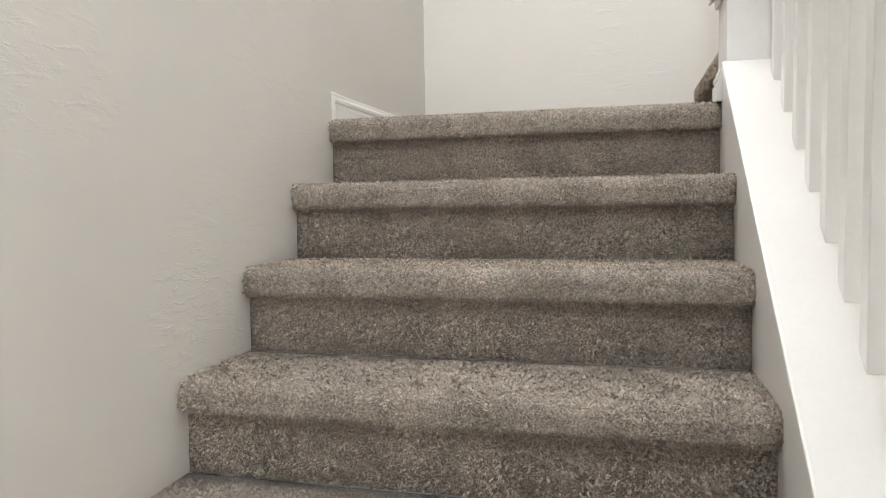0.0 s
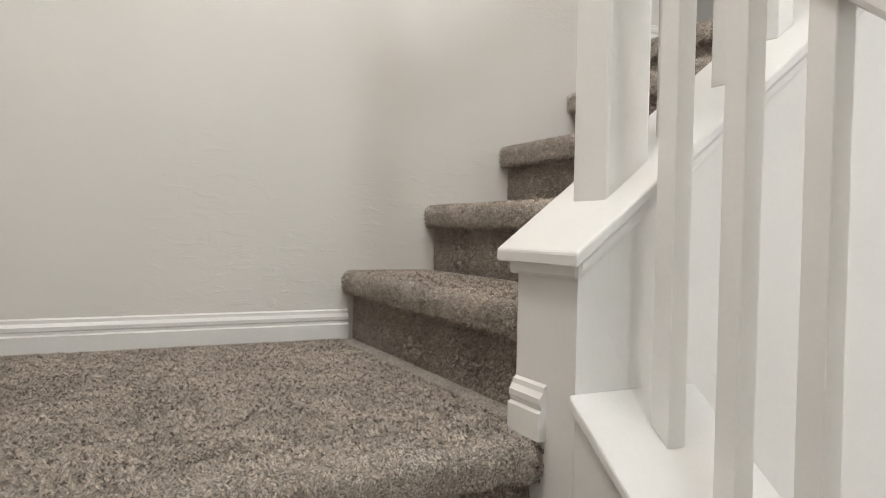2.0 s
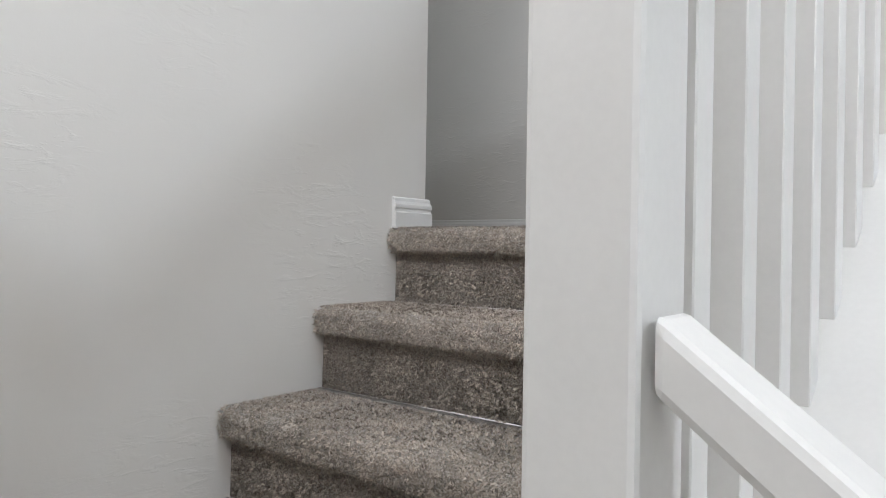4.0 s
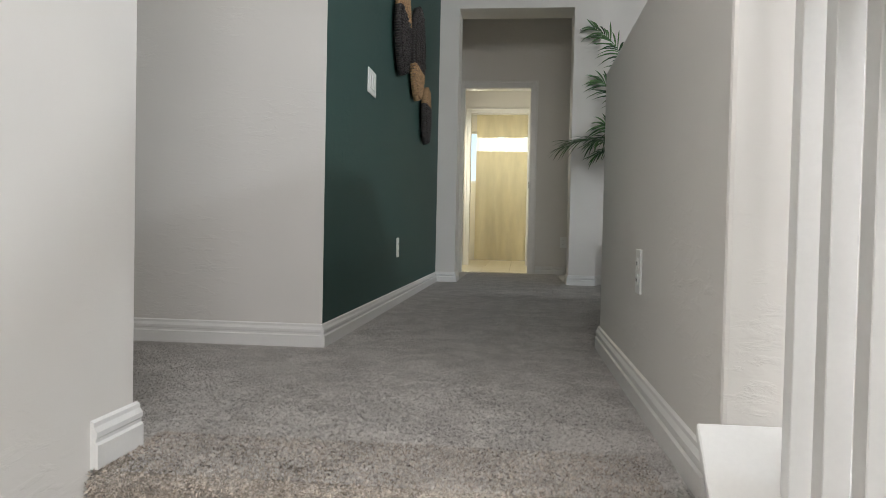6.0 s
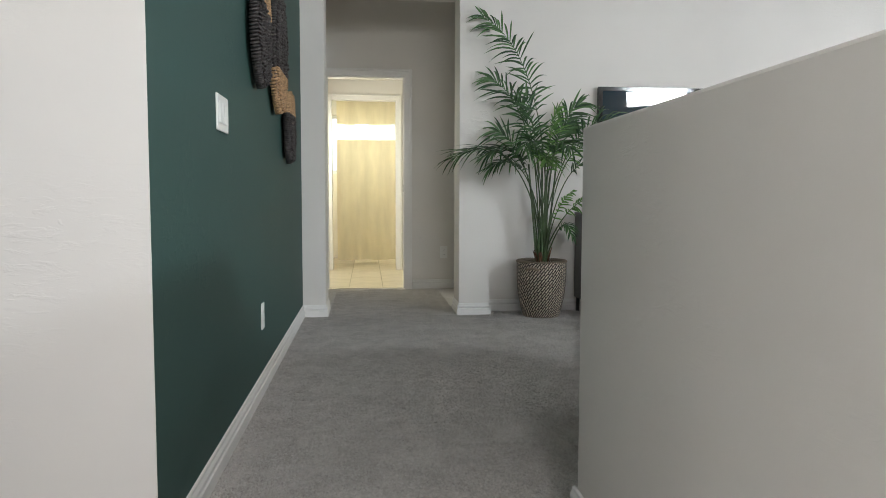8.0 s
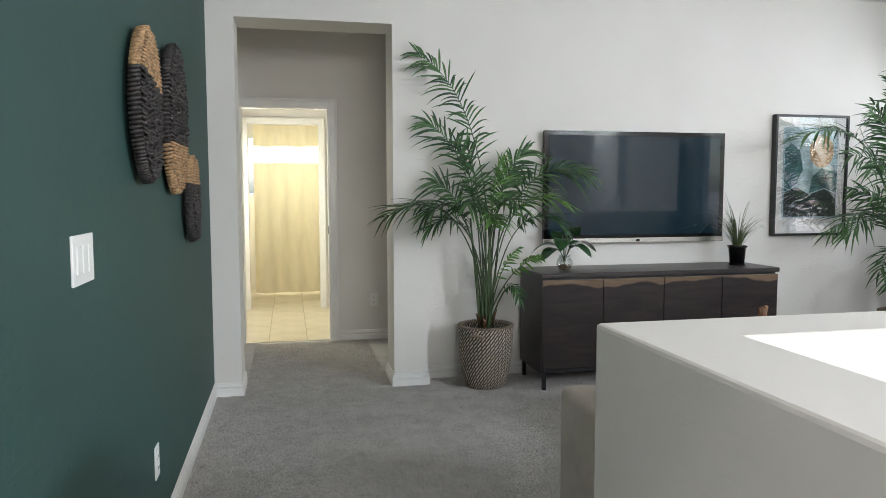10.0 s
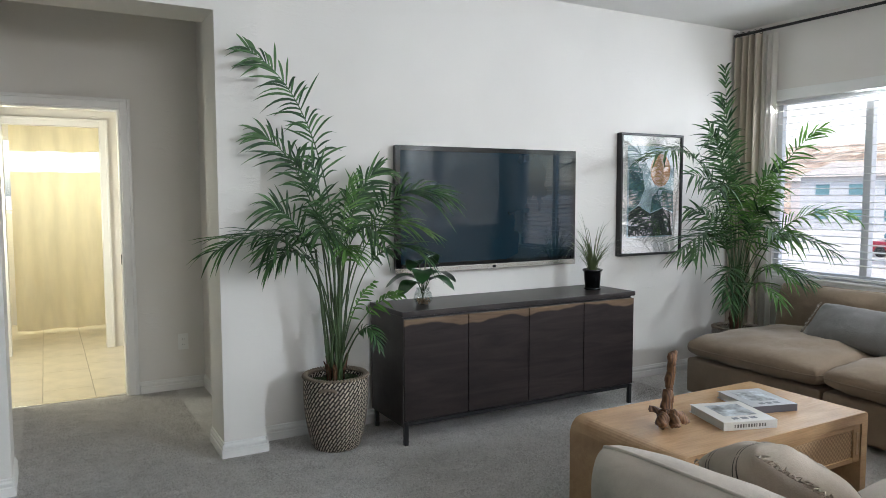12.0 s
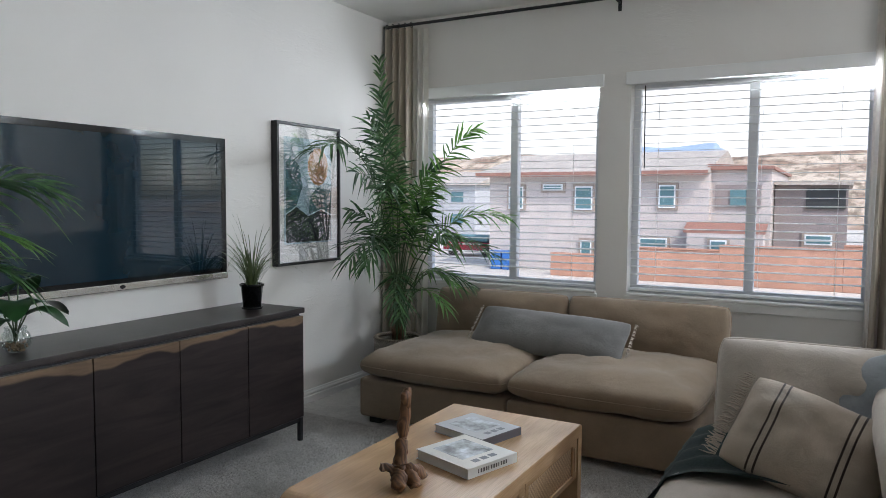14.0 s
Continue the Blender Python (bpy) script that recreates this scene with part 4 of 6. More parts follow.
def frond(parent, base, ctrl, tip, spread, count, start=0.42, droop=0.5, mat=None, seed=0, r0=0.006, nm="frond", face=(0, -1, 0)):
    """A pinnate frond; steep ones turn their face to the open side of the plant."""
    rnd = random.Random(seed)
    base, ctrl, tip = Vector(base), Vector(ctrl), Vector(tip)
    stem, leaves = bmesh.new(), bmesh.new()
    pts = [bez(base, ctrl, tip, k / 16) for k in range(17)]
    tube(stem, pts, [r0 * (1 - 0.8 * k / 16) for k in range(17)], 6)
    run = (tip - bez(base, ctrl, tip, start)).normalized()
    steep = min(1.0, abs(run.z) * 1.1 + 0.12)
    open_side = Vector(face) + Vector((rnd.uniform(-0.5, 0.5), rnd.uniform(-0.5, 0.5), 0.1))
    ref = (Vector((0, 0, 1)) * (1 - steep) + open_side.normalized() * steep).normalized()
    count = int(count * 0.95)
    for i in range(count):
        f = i / (count - 1)
        t = start + (1 - start) * f
        p = bez(base, ctrl, tip, t)
        d = (bez(base, ctrl, tip, min(1, t + 0.02)) - bez(base, ctrl, tip, t - 0.02)).normalized()
        side0 = d.cross(ref)
        side0 = side0.normalized() if side0.length > 0.05 else Vector((1, 0, 0))
        up = side0.cross(d).normalized()
        for s in (-1, 1):
            L = spread * 0.86 * (0.40 + 0.80 * math.sin(math.pi * (0.14 + 0.74 * f))) * rnd.uniform(0.62, 1.15)
            if rnd.random() < 0.08:
                continue
            ang = radians(58 - 36 * f + rnd.uniform(-13, 13))
            go = (d * math.cos(ang) + side0 * s * math.sin(ang) + up * rnd.uniform(0.05, 0.35)).normalized()
            w = rnd.uniform(0.0056, 0.0088)
            flat = go.cross(up).normalized()
            prev = None
            dr = droop * rnd.uniform(0.35, 1.5)
            segs = 5
            for k in range(segs + 1):
                u = k / segs
                c = p + go * (L * u) - Vector((0, 0, 1)) * (dr * L * u * u)
                ww = w * (math.sin(math.pi * min(1, 0.14 + 0.86 * u)) ** 0.8 if k < segs else 0.03)
                fold = up * (ww * 0.5)
                row = [leaves.verts.new(c - flat * ww + fold), leaves.verts.new(c), leaves.verts.new(c + flat * ww + fold)]
                if prev:
                    leaves.faces.new((prev[0], row[0], row[1], prev[1]))
                    leaves.faces.new((prev[1], row[1], row[2], prev[2]))
                prev = row
    f_ob = part(nm, leaves, mat or PALM, parent, "", True)
    part("stalk", stem, STEM, f_ob, "", True)
    return f_ob


def basket(x, y, top_r, bot_r, h, label):
    b = thing("basket_planter", label, "plant basket", (x, y, 0), "basket planters")
    prof = [(bot_r * 0.3, 0.004), (bot_r, 0.0), (bot_r + 0.008, 0.012)]
    prof += [(bot_r + (top_r - bot_r) * (k / 10) ** 0.62 + 0.012 * math.sin(math.pi * k / 10), h * k / 10) for k in range(1, 11)]
    prof += [(top_r - 0.014, h + 0.004), (top_r - 0.018, h - 0.05)]
    part("body", placed(lathe(prof, 48, True), Matrix.Translation((x, y, 0))), BASKET, b, "", True)
    rim = bmesh.new()
    n = 60
    for k in range(n):
        a = 2 * math.pi * k / n
        tube(rim, [(x + (top_r - 0.012 + 0.014 * math.cos(q)) * math.cos(a + 0.05 * math.sin(q)), y + (top_r - 0.012 + 0.014 * math.cos(q)) * math.sin(a + 0.05 * math.sin(q)), h + 0.009 * math.sin(q)) for q in (0, 1.2, 2.4, 3.6, 4.8)], 0.0065, 5)
    part("rim", rim, BASKET_PLAIN, b, "plaited rim", True)
    hb = bmesh.new()
    cx, cy = -0.55, -0.835
    for off in (0.0,):
        pts = [(x + (top_r + 0.006) * (cx + (k - 4) * 0.055), y + (top_r + 0.006) * (cy - (k - 4) * 0.030), h - 0.050 + 0.012 * (1 - ((k - 4) / 4) ** 2)) for k in range(9)]
        tube(hb, pts, 0.010, 8)
    part("handle", hb, BASKET_PLAIN, b, "dark woven handle", True)
    soil = lathe([(0.001, h - 0.03), (top_r * 0.5, h - 0.026), (top_r - 0.02, h - 0.035)], 32)
    for v in soil.verts:
        v.co.z += 0.014 * noise.noise(v.co * 40)
    part("moss", placed(soil, Matrix.Translation((x, y, 0))), MOSS, b, "green moss", True)
    return b


def palm(x, y, z, specs, seed, label, face):
    p = thing("palm_plant", label, "palm plant", (x, y, z), "indoor palms")
    rnd = random.Random(seed)
    husk = bmesh.new()
    for k in range(16):
        a = rnd.uniform(0, 6.28)
        r = rnd.uniform(0.01, 0.045)
        tube(husk, [(x + r * math.cos(a), y + r * math.sin(a), z - 0.03), (x + r * 1.2 * math.cos(a), y + r * 1.2 * math.sin(a), z + 0.04), (x + (r * 1.5 + 0.01) * math.cos(a), y + (r * 1.5 + 0.01) * math.sin(a), z + rnd.uniform(0.06, 0.12))], [0.012, 0.009, 0.002], 6)
    part("husk", husk, HUSK, p, "reddish brown husk", True)
    for i, (ctrl, tip, spread, count, start, mat) in enumerate(specs):
        a = rnd.uniform(0, 6.28)
        b0 = (x + 0.035 * math.cos(a), y + 0.035 * math.sin(a), z - 0.02)
        frond(p, b0, ctrl, tip, spread, count, start, 0.44, mat, seed + i, 0.0062, "frond", face)
    return p


px, py = 1.785, 4.925
basket(px, py, 0.183, 0.128, 0.405, "round woven seagrass basket standing on the carpet")
D, Y = PALM, PALM_BRIGHT
kentia = palm(px, py, 0.40, [
    ((1.86, 4.95, 1.90), (1.352, 4.97, 2.17), 0.23, 34, 0.46, D),
    ((1.76, 4.95, 1.58), (1.40, 4.98, 1.74), 0.25, 26, 0.48, D),
    ((1.64, 4.88, 1.45), (1.12, 4.75, 1.15), 0.25, 26, 0.52, D),
    ((1.68, 4.84, 1.42), (1.32, 4.60, 1.16), 0.24, 22, 0.52, D),
    ((1.74, 4.86, 1.46), (1.56, 4.52, 1.22), 0.24, 22, 0.52, D),
    ((1.80, 4.84, 1.45), (1.88, 4.50, 1.20), 0.24, 22, 0.52, D),
    ((1.80, 4.93, 1.40), (2.07, 4.95, 1.57), 0.24, 24, 0.52, D),
    ((1.92, 4.90, 1.62), (2.40, 4.80, 1.42), 0.25, 26, 0.52, D),
    ((1.86, 4.90, 1.45), (2.24, 4.72, 1.22), 0.23, 22, 0.52, Y),
    ((1.76, 4.98, 1.45), (1.62, 5.06, 1.60), 0.22, 20, 0.52, D),
    ((1.84, 4.98, 1.42), (2.02, 5.06, 1.42), 0.22, 20, 0.54, D),
    ((1.77, 4.90, 1.28), (1.64, 4.86, 1.60), 0.24, 24, 0.54, D),
    ((1.80, 4.90, 1.28), (1.86, 4.86, 1.50), 0.22, 22, 0.54, Y),
    ((1.72, 4.92, 1.30), (1.42, 4.94, 1.36), 0.22, 22, 0.56, D),
    ((1.70, 4.86, 1.30), (1.36, 4.68, 1.08), 0.22, 22, 0.56, D),
    ((1.90, 4.86, 1.30), (2.20, 4.68, 1.10), 0.22, 22, 0.56, D),
    ((1.78, 4.84, 1.30), (1.72, 4.56, 1.12), 0.22, 22, 0.56, Y),
    ((1.92, 4.84, 0.85), (2.09, 4.71, 0.87), 0.09, 13, 0.55, Y),
    ((1.92, 4.82, 0.84), (1.95, 4.70, 0.60), 0.09, 13, 0.45, D),
    ((1.84, 4.90, 0.80), (2.00, 4.88, 0.92), 0.07, 12, 0.50, Y),
], 11, "tall kentia palm with arching dark green fronds in a basket", (0.1, -1, 0))
for dx, dy, tx, ty, hz in ((-0.03, 0.01, -0.10, 0.02, 1.12), (0.0, -0.02, -0.01, -0.02, 1.22), (0.03, 0.01, 0.10, 0.0, 1.10), (0.015, 0.03, 0.05, 0.04, 1.18)):
    cb = bmesh.new()
    tube(cb, [(px + dx + (tx - dx) * k / 12, py + dy + (ty - dy) * k / 12, 0.37 + (hz - 0.37) * k / 12) for k in range(13)], [(0.009 if k % 3 else 0.0108) * (1 - 0.03 * k) for k in range(13)], 8)
    part("cane", cb, STEM, kentia, "green ringed cane", True)

qx, qy = 5.02, 4.83
basket(qx, qy, 0.175, 0.125, 0.39, "round woven seagrass basket in the corner behind the sofa")
palm(qx, qy, 0.39, [
    ((4.88, 4.86, 2.02), (3.98, 4.74, 1.66), 0.25, 34, 0.45, D),
    ((4.95, 4.83, 1.75), (4.36, 4.50, 1.42), 0.24, 24, 0.45, D),
    ((4.94, 4.88, 1.75), (5.06, 5.03, 2.38), 0.20, 28, 0.46, D),
    ((5.02, 4.80, 1.60), (4.82, 4.86, 2.10), 0.20, 20, 0.50, D),
    ((5.08, 4.70, 1.65), (5.24, 4.34, 1.88), 0.19, 24, 0.45, Y),
    ((5.06, 4.65, 1.45), (5.20, 4.06, 1.26), 0.22, 28, 0.45, Y),
    ((5.05, 4.72, 1.40), (5.05, 4.10, 1.02), 0.24, 22, 0.45, D),
    ((4.98, 4.75, 1.45), (4.72, 4.30, 1.14), 0.24, 22, 0.45, D),
    ((4.88, 4.80, 1.45), (4.20, 4.64, 1.02), 0.26, 28, 0.42, D),
    ((4.96, 4.82, 1.60), (4.44, 4.78, 1.55), 0.24, 22, 0.46, D),
    ((5.00, 4.80, 1.55), (4.66, 4.62, 1.72), 0.22, 20, 0.48, D),
    ((5.00, 4.78, 1.50), (4.88, 4.45, 1.55), 0.22, 20, 0.48, Y),
    ((5.05, 4.82, 1.55), (5.20, 4.62, 1.62), 0.20, 18, 0.50, D),
    ((5.03, 4.74, 1.10), (5.16, 4.32, 0.78), 0.20, 20, 0.42, D),
    ((4.95, 4.76, 1.00), (4.60, 4.55, 0.62), 0.20, 18, 0.42, D),
    ((5.00, 4.72, 0.95), (4.90, 4.38, 0.66), 0.18, 16, 0.42, Y),
    ((5.04, 4.80, 1.35), (4.97, 4.55, 1.30), 0.20, 18, 0.48, D),
    ((5.00, 4.86, 1.30), (4.66, 5.00, 1.30), 0.20, 18, 0.48, D),
    ((4.96, 4.80, 1.40), (4.74, 4.66, 1.50), 0.24, 24, 0.46, Y),
    ((4.82, 4.76, 1.42), (4.24, 4.56, 0.98), 0.24, 26, 0.44, D),
    ((4.86, 4.72, 1.15), (4.46, 4.50, 0.74), 0.20, 22, 0.40, D),
    ((5.03, 4.70, 1.12), (5.06, 4.38, 0.78), 0.18, 20, 0.42, Y),
    ((4.92, 4.84, 1.75), (4.52, 4.70, 1.86), 0.24, 26, 0.48, D),
    ((5.00, 4.76, 1.35), (4.96, 4.52, 1.44), 0.23, 24, 0.46, Y),
    ((4.92, 4.80, 1.30), (4.50, 4.70, 1.30), 0.24, 24, 0.46, D),
    ((5.06, 4.76, 1.25), (5.18, 4.46, 1.10), 0.22, 22, 0.46, Y),
    ((4.98, 4.84, 1.55), (4.70, 4.86, 1.92), 0.22, 24, 0.50, D),
], 47, "bushy kentia palm with arching green fronds in the corner", (-0.8, -0.6, 0))

# ---- small plants on the sideboard ----
vx, vy = 2.33, 4.90
vase = thing("glass_vase", "small round glass vase with pebbles and water", "vase", (vx, vy, 0.767))
part("bowl", placed(lathe([(0.001, 0.001), (0.034, 0.0), (0.052, 0.020), (0.058, 0.045), (0.050, 0.072), (0.038, 0.086), (0.042, 0.100), (0.040, 0.100), (0.036, 0.086), (0.047, 0.070), (0.054, 0.045), (0.048, 0.022), (0.03, 0.004), (0.001, 0.004)], 28), Matrix.Translation((vx, vy, 0.767))), pane_glass("vase_glass", 0.12, (0.93, 0.95, 0.94)), vase, "", True)
peb = bmesh.new()
rr = random.Random(5)
for k in range(60):
    a, r, z = rr.uniform(0, 6.28), rr.uniform(0, 0.040), rr.uniform(0.009, 0.036)
    bmesh.ops.create_icosphere(peb, subdivisions=1, radius=rr.uniform(0.004, 0.008), matrix=Matrix.Translation((vx + r * math.cos(a), vy + r * math.sin(a), 0.767 + z)))
part("pebbles", peb, plain("brown_pebbles", (0.22, 0.14, 0.08), 0.5, var=0.4, vscale=80), vase, "", True)
ox = thing("leafy_plant", "small plant with broad round green leaves in a vase", "house plant", (vx, vy, 0.78))
BROAD = plain("broad_leaf", (0.022, 0.070, 0.020), 0.3, var=0.3, vscale=14)
for k, (a, L, up) in enumerate(((0.1, 0.20, 0.07), (2.9, 0.19, 0.06), (1.6, 0.12, 0.14), (4.2, 0.14, 0.10), (5.4, 0.16, 0.05), (3.6, 0.18, 0.03), (0.7, 0.14, 0.17))):
    b = bmesh.new()
    d, s = Vector((math.cos(a), math.sin(a), 0)), Vector((-math.sin(a), math.cos(a), 0))
    o = Vector((vx, vy, 0.86))
    n = 9
    grid = []
    for i in range(n + 1):
        u = i / n
        w = 0.060 * math.sin(math.pi * min(1, 0.06 + 0.94 * u)) ** 0.6 * (0.05 if i == n else 1)
        c = o + d * (0.04 + L * u) + Vector((0, 0, up + 0.03 * math.sin(math.pi * u) - 0.05 * u * u))
        grid.append([b.verts.new(c + s * (w * q) + Vector((0, 0, 0.018 * abs(q) * (1 - u)))) for q in (-1, -0.5, 0, 0.5, 1)])
    for r0, r1 in zip(grid, grid[1:]):
        for q in range(4):
            b.faces.new((r0[q], r0[q + 1], r1[q + 1], r1[q]))
    lf = part("leaf", b, BROAD, ox, "", True)
    part("stalk", tube(bmesh.new(), [(vx, vy, 0.79), (vx + 0.01 * d.x, vy + 0.01 * d.y, 0.85), o + d * 0.04 + Vector((0, 0, up))], 0.0028, 6), STEM, lf, "", True)

gx, gy = 3.66, 4.93
pot = thing("black_pot", "small black plastic plant pot on a saucer", "plant pot", (gx, gy, 0.767))
part("saucer", placed(lathe([(0.001, 0.0), (0.055, 0.0), (0.060, 0.012), (0.054, 0.012), (0.05, 0.004), (0.001, 0.004)], 28), Matrix.Translation((gx, gy, 0.767))), BEZEL, pot, "", True)
part("body", placed(lathe([(0.001, 0.005), (0.048, 0.005), (0.062, 0.125), (0.068, 0.127), (0.068, 0.140), (0.062, 0.140), (0.058, 0.120), (0.001, 0.118)], 32), Matrix.Translation((gx, gy, 0.767))), BEZEL, pot, "", True)
gr = thing("grass_plant", "spiky arching grass plant in a black pot", "house plant", (gx, gy, 0.89))
rr = random.Random(9)
GRASS = leaf("grass_leaf", (0.025, 0.06, 0.02), (0.16, 0.21, 0.09))
for k in range(95):
    a, L, lean = rr.uniform(0, 6.28), rr.uniform(0.20, 0.50), rr.uniform(0.2, 1.25)
    d, s = Vector((math.cos(a), math.sin(a), 0)), Vector((-math.sin(a), math.cos(a), 0))
    o = Vector((gx, gy, 0.885)) + d * rr.uniform(0, 0.03)
    blades = bmesh.new()
    prev = None
    for i in range(8):
        u = i / 7
        c = o + d * (L * lean * u * (0.4 + 0.6 * u)) + Vector((0, 0, L * (u - 0.62 * lean * u * u * u)))
        w = 0.0032 * (1 - u) ** 0.6 + 0.0002
        row = [blades.verts.new(c - s * w), blades.verts.new(c + s * w)]
        if prev:
            blades.faces.new((prev[0], prev[1], row[1], row[0]))
        prev = row
    part("blade", blades, GRASS, gr, "", True)

# ---- coffee table ----
def cane(name):
    """Basket-woven cane: alternating little upright and lying strands."""
    m, nt, b = shader(name)
    chk = node(nt, "TexChecker", Scale=1.0)
    nt.links.new(coords(nt, (90, 90, 90)), chk.inputs["Vector"])
    v = noise_tex(nt, coords(nt), 300.0, 2.0)
    c = mixc(nt, chk.outputs["Fac"], (0.40, 0.235, 0.115), (0.60, 0.39, 0.21))
    nt.links.new(mixc(nt, 1.0, c, ramp(nt, v, (0.75,) * 3, (1.0,) * 3), "MULTIPLY"), b.inputs["Base Color"])
    b.inputs["Roughness"].default_value = 0.55
    bumps(nt, b, [(chk.outputs["Fac"], 0.6, 0.002)])
    return m


CANE = cane("woven_cane")
TX0, TX1, TY0, TY1, TZ = 2.37, 3.575, 2.975, 3.583, 0.447
ct = thing("coffee_table", "pale oak waterfall coffee table with two drawers", "coffee table", ((TX0 + TX1) / 2, (TY0 + TY1) / 2, 0))


def waterfall(x0, x1, z1, t, r, n=8):
    o = [(x0, 0)]
    o += [(x0 + r - r * math.cos(math.pi / 2 * k / n), z1 - r + r * math.sin(math.pi / 2 * k / n)) for k in range(n + 1)]
    o += [(x1 - 0.02 + 0.02 * math.sin(math.pi / 2 * k / 4), z1 - 0.02 + 0.02 * math.cos(math.pi / 2 * k / 4)) for k in range(5)]
    o += [(x1, 0), (x1 - t, 0), (x1 - t, z1 - t)]
    ri = max(r - t, 0.01)
    o += [(x0 + t + ri - ri * math.sin(math.pi / 2 * k / n), z1 - t - ri + ri * math.cos(math.pi / 2 * k / n)) for k in range(n + 1)]
    o += [(x0 + t, 0)]
    return o


body = prism(waterfall(TX0, TX1, TZ, 0.045, 0.07), "y", TY0, TY1)
sharp = [e for e in body.edges if abs(e.verts[0].co.y - e.verts[1].co.y) < 1e-5]
bmesh.ops.bevel(body, geom=sharp, offset=0.004, segments=2, affect="EDGES", profile=0.5)
part("waterfall_top", body, OAK, ct)
part("drawer_box", box(TX0 + 0.046, TX1 - 0.046, TY0 + 0.025, TY1 - 0.03, 0.235, TZ - 0.047), OAK, ct)
mid = (TX0 + TX1) / 2
for a, b, pull in ((TX0 + 0.05, mid - 0.003, mid - 0.035), (mid + 0.003, TX1 - 0.05, TX1 - 0.085)):
    dr = part("drawer", box(a, b, TY0 + 0.013, TY0 + 0.0245, 0.228, TZ - 0.050, 0.001), CANE, ct, "woven cane drawer front")
    rails = bmesh.new()
    for r in ((a, a + 0.028, 0.228, TZ - 0.050), (b - 0.05, b, 0.228, TZ - 0.050), (a + 0.0285, b - 0.0505, 0.228, 0.250), (a + 0.0285, b - 0.0505, TZ - 0.072, TZ - 0.050)):
        bm_box(rails, r[0], r[1], TY0 + 0.004, TY0 + 0.0128, r[2], r[3], 0.0025)
    part("rail_frame", rails, OAK, dr, "raised oak frame")
    part("pull_slot", box(b - 0.032, b - 0.019, TY0 + 0.0015, TY0 + 0.0042, 0.262, TZ - 0.085, 0.001), OAK_END, dr, "narrow upright finger pull")


def book(m, w, d, h, cover, label, spine_dark):
    bk = thing("book", label, "book", m.translation, "coffee table books")
    part("page_block", placed(box(-w / 2 + 0.004, w / 2 - 0.004, -d / 2 + 0.004, d / 2 - 0.004, 0.003, h - 0.003), m), PAPER, bk, "white page block")
    c = box(-w / 2, w / 2, -d / 2, d / 2, 0, 0.003, 0.0008)
    bm_box(c, -w / 2, w / 2, -d / 2, d / 2, h - 0.003, h, 0.0008)
    part("cover", placed(c, m), cover, bk)
    part("spine", placed(box(-w / 2 - 0.001, w / 2 + 0.001, -d / 2 - 0.004, -d / 2, 0, h, 0.001), m), cover if not spine_dark else plain("book_spine", (0.10, 0.09, 0.10), 0.5), bk)
    part("cover_picture", placed(box(-w * 0.30, w * 0.34, -d * 0.22, d * 0.36, h, h + 0.0006), m), plain("cover_photo", (0.42, 0.45, 0.48), 0.35, var=0.75, vscale=16, grain=0.2, gscale=60), bk, "grey photograph")
    for k in range(3):
        part("print_bar", placed(box(-w * 0.24 + k * w * 0.17, -w * 0.24 + k * w * 0.17 + w * 0.12, -d * 0.40, -d * 0.31, h, h + 0.0006), m), plain("cover_ink", (0.16, 0.17, 0.19), 0.5), bk)
    return bk


b1 = book(Matrix.Translation((2.945, 3.200, TZ)) @ Matrix.Rotation(radians(-18), 4, "Z"), 0.245, 0.262, 0.036, plain("white_cover", (0.70, 0.68, 0.64), 0.4), "white hardback book lying on the coffee table", False)
SPINE = plain("spine_ink", (0.10, 0.09, 0.08), 0.5)
mm = Matrix.Translation((2.945, 3.200, TZ)) @ Matrix.Rotation(radians(-18), 4, "Z")
for k in range(12):
    bar = placed(box(-0.075 + k * 0.0125, -0.075 + k * 0.0125 + (0.007 if k % 4 else 0.004), -0.1366, -0.1358, 0.011, 0.025), mm)
    part("spine_mark", bar, SPINE, b1)
book(Matrix.Translation((3.235, 3.300, TZ)) @ Matrix.Rotation(radians(-16), 4, "Z"), 0.225, 0.262, 0.032, plain("grey_cover", (0.46, 0.47, 0.49), 0.4), "grey hardback book lying on the coffee table", True)

# driftwood piece
dw = thing("driftwood_sculpture", "upright piece of brown driftwood on the coffee table", "driftwood", (2.627, 3.277, TZ))
def branch(pts, radii, seed, parent_name="branch"):
    bm = bmesh.new()
    P = [Vector(p) for p in pts]
    fine, fr = [], []
    for i in range(len(P) - 1):
        for k in range(6):
            u = k / 6
            a, b, c, d = P[max(i - 1, 0)], P[i], P[i + 1], P[min(i + 2, len(P) - 1)]
            fine.append(0.5 * ((2 * b) + (c - a) * u + (2 * a - 5 * b + 4 * c - d) * u * u + (3 * b - a - 3 * c + d) * u ** 3))
            fr.append(radii[i] + (radii[i + 1] - radii[i]) * u)
    fine.append(P[-1])
    fr.append(radii[-1])
    tube(bm, fine, fr, 12)
    for v in bm.verts:
        q = noise.noise_vector(v.co * 26 + Vector((seed, 0, 0)))
        v.co += q * (0.016 if parent_name == "root" else 0.007) + noise.noise_vector(Vector((v.co.x * 120, v.co.y * 120, v.co.z * (70 if parent_name == "root" else 26)))) * 0.0055
    return part(parent_name, bm, DRIFT, dw, "", True)


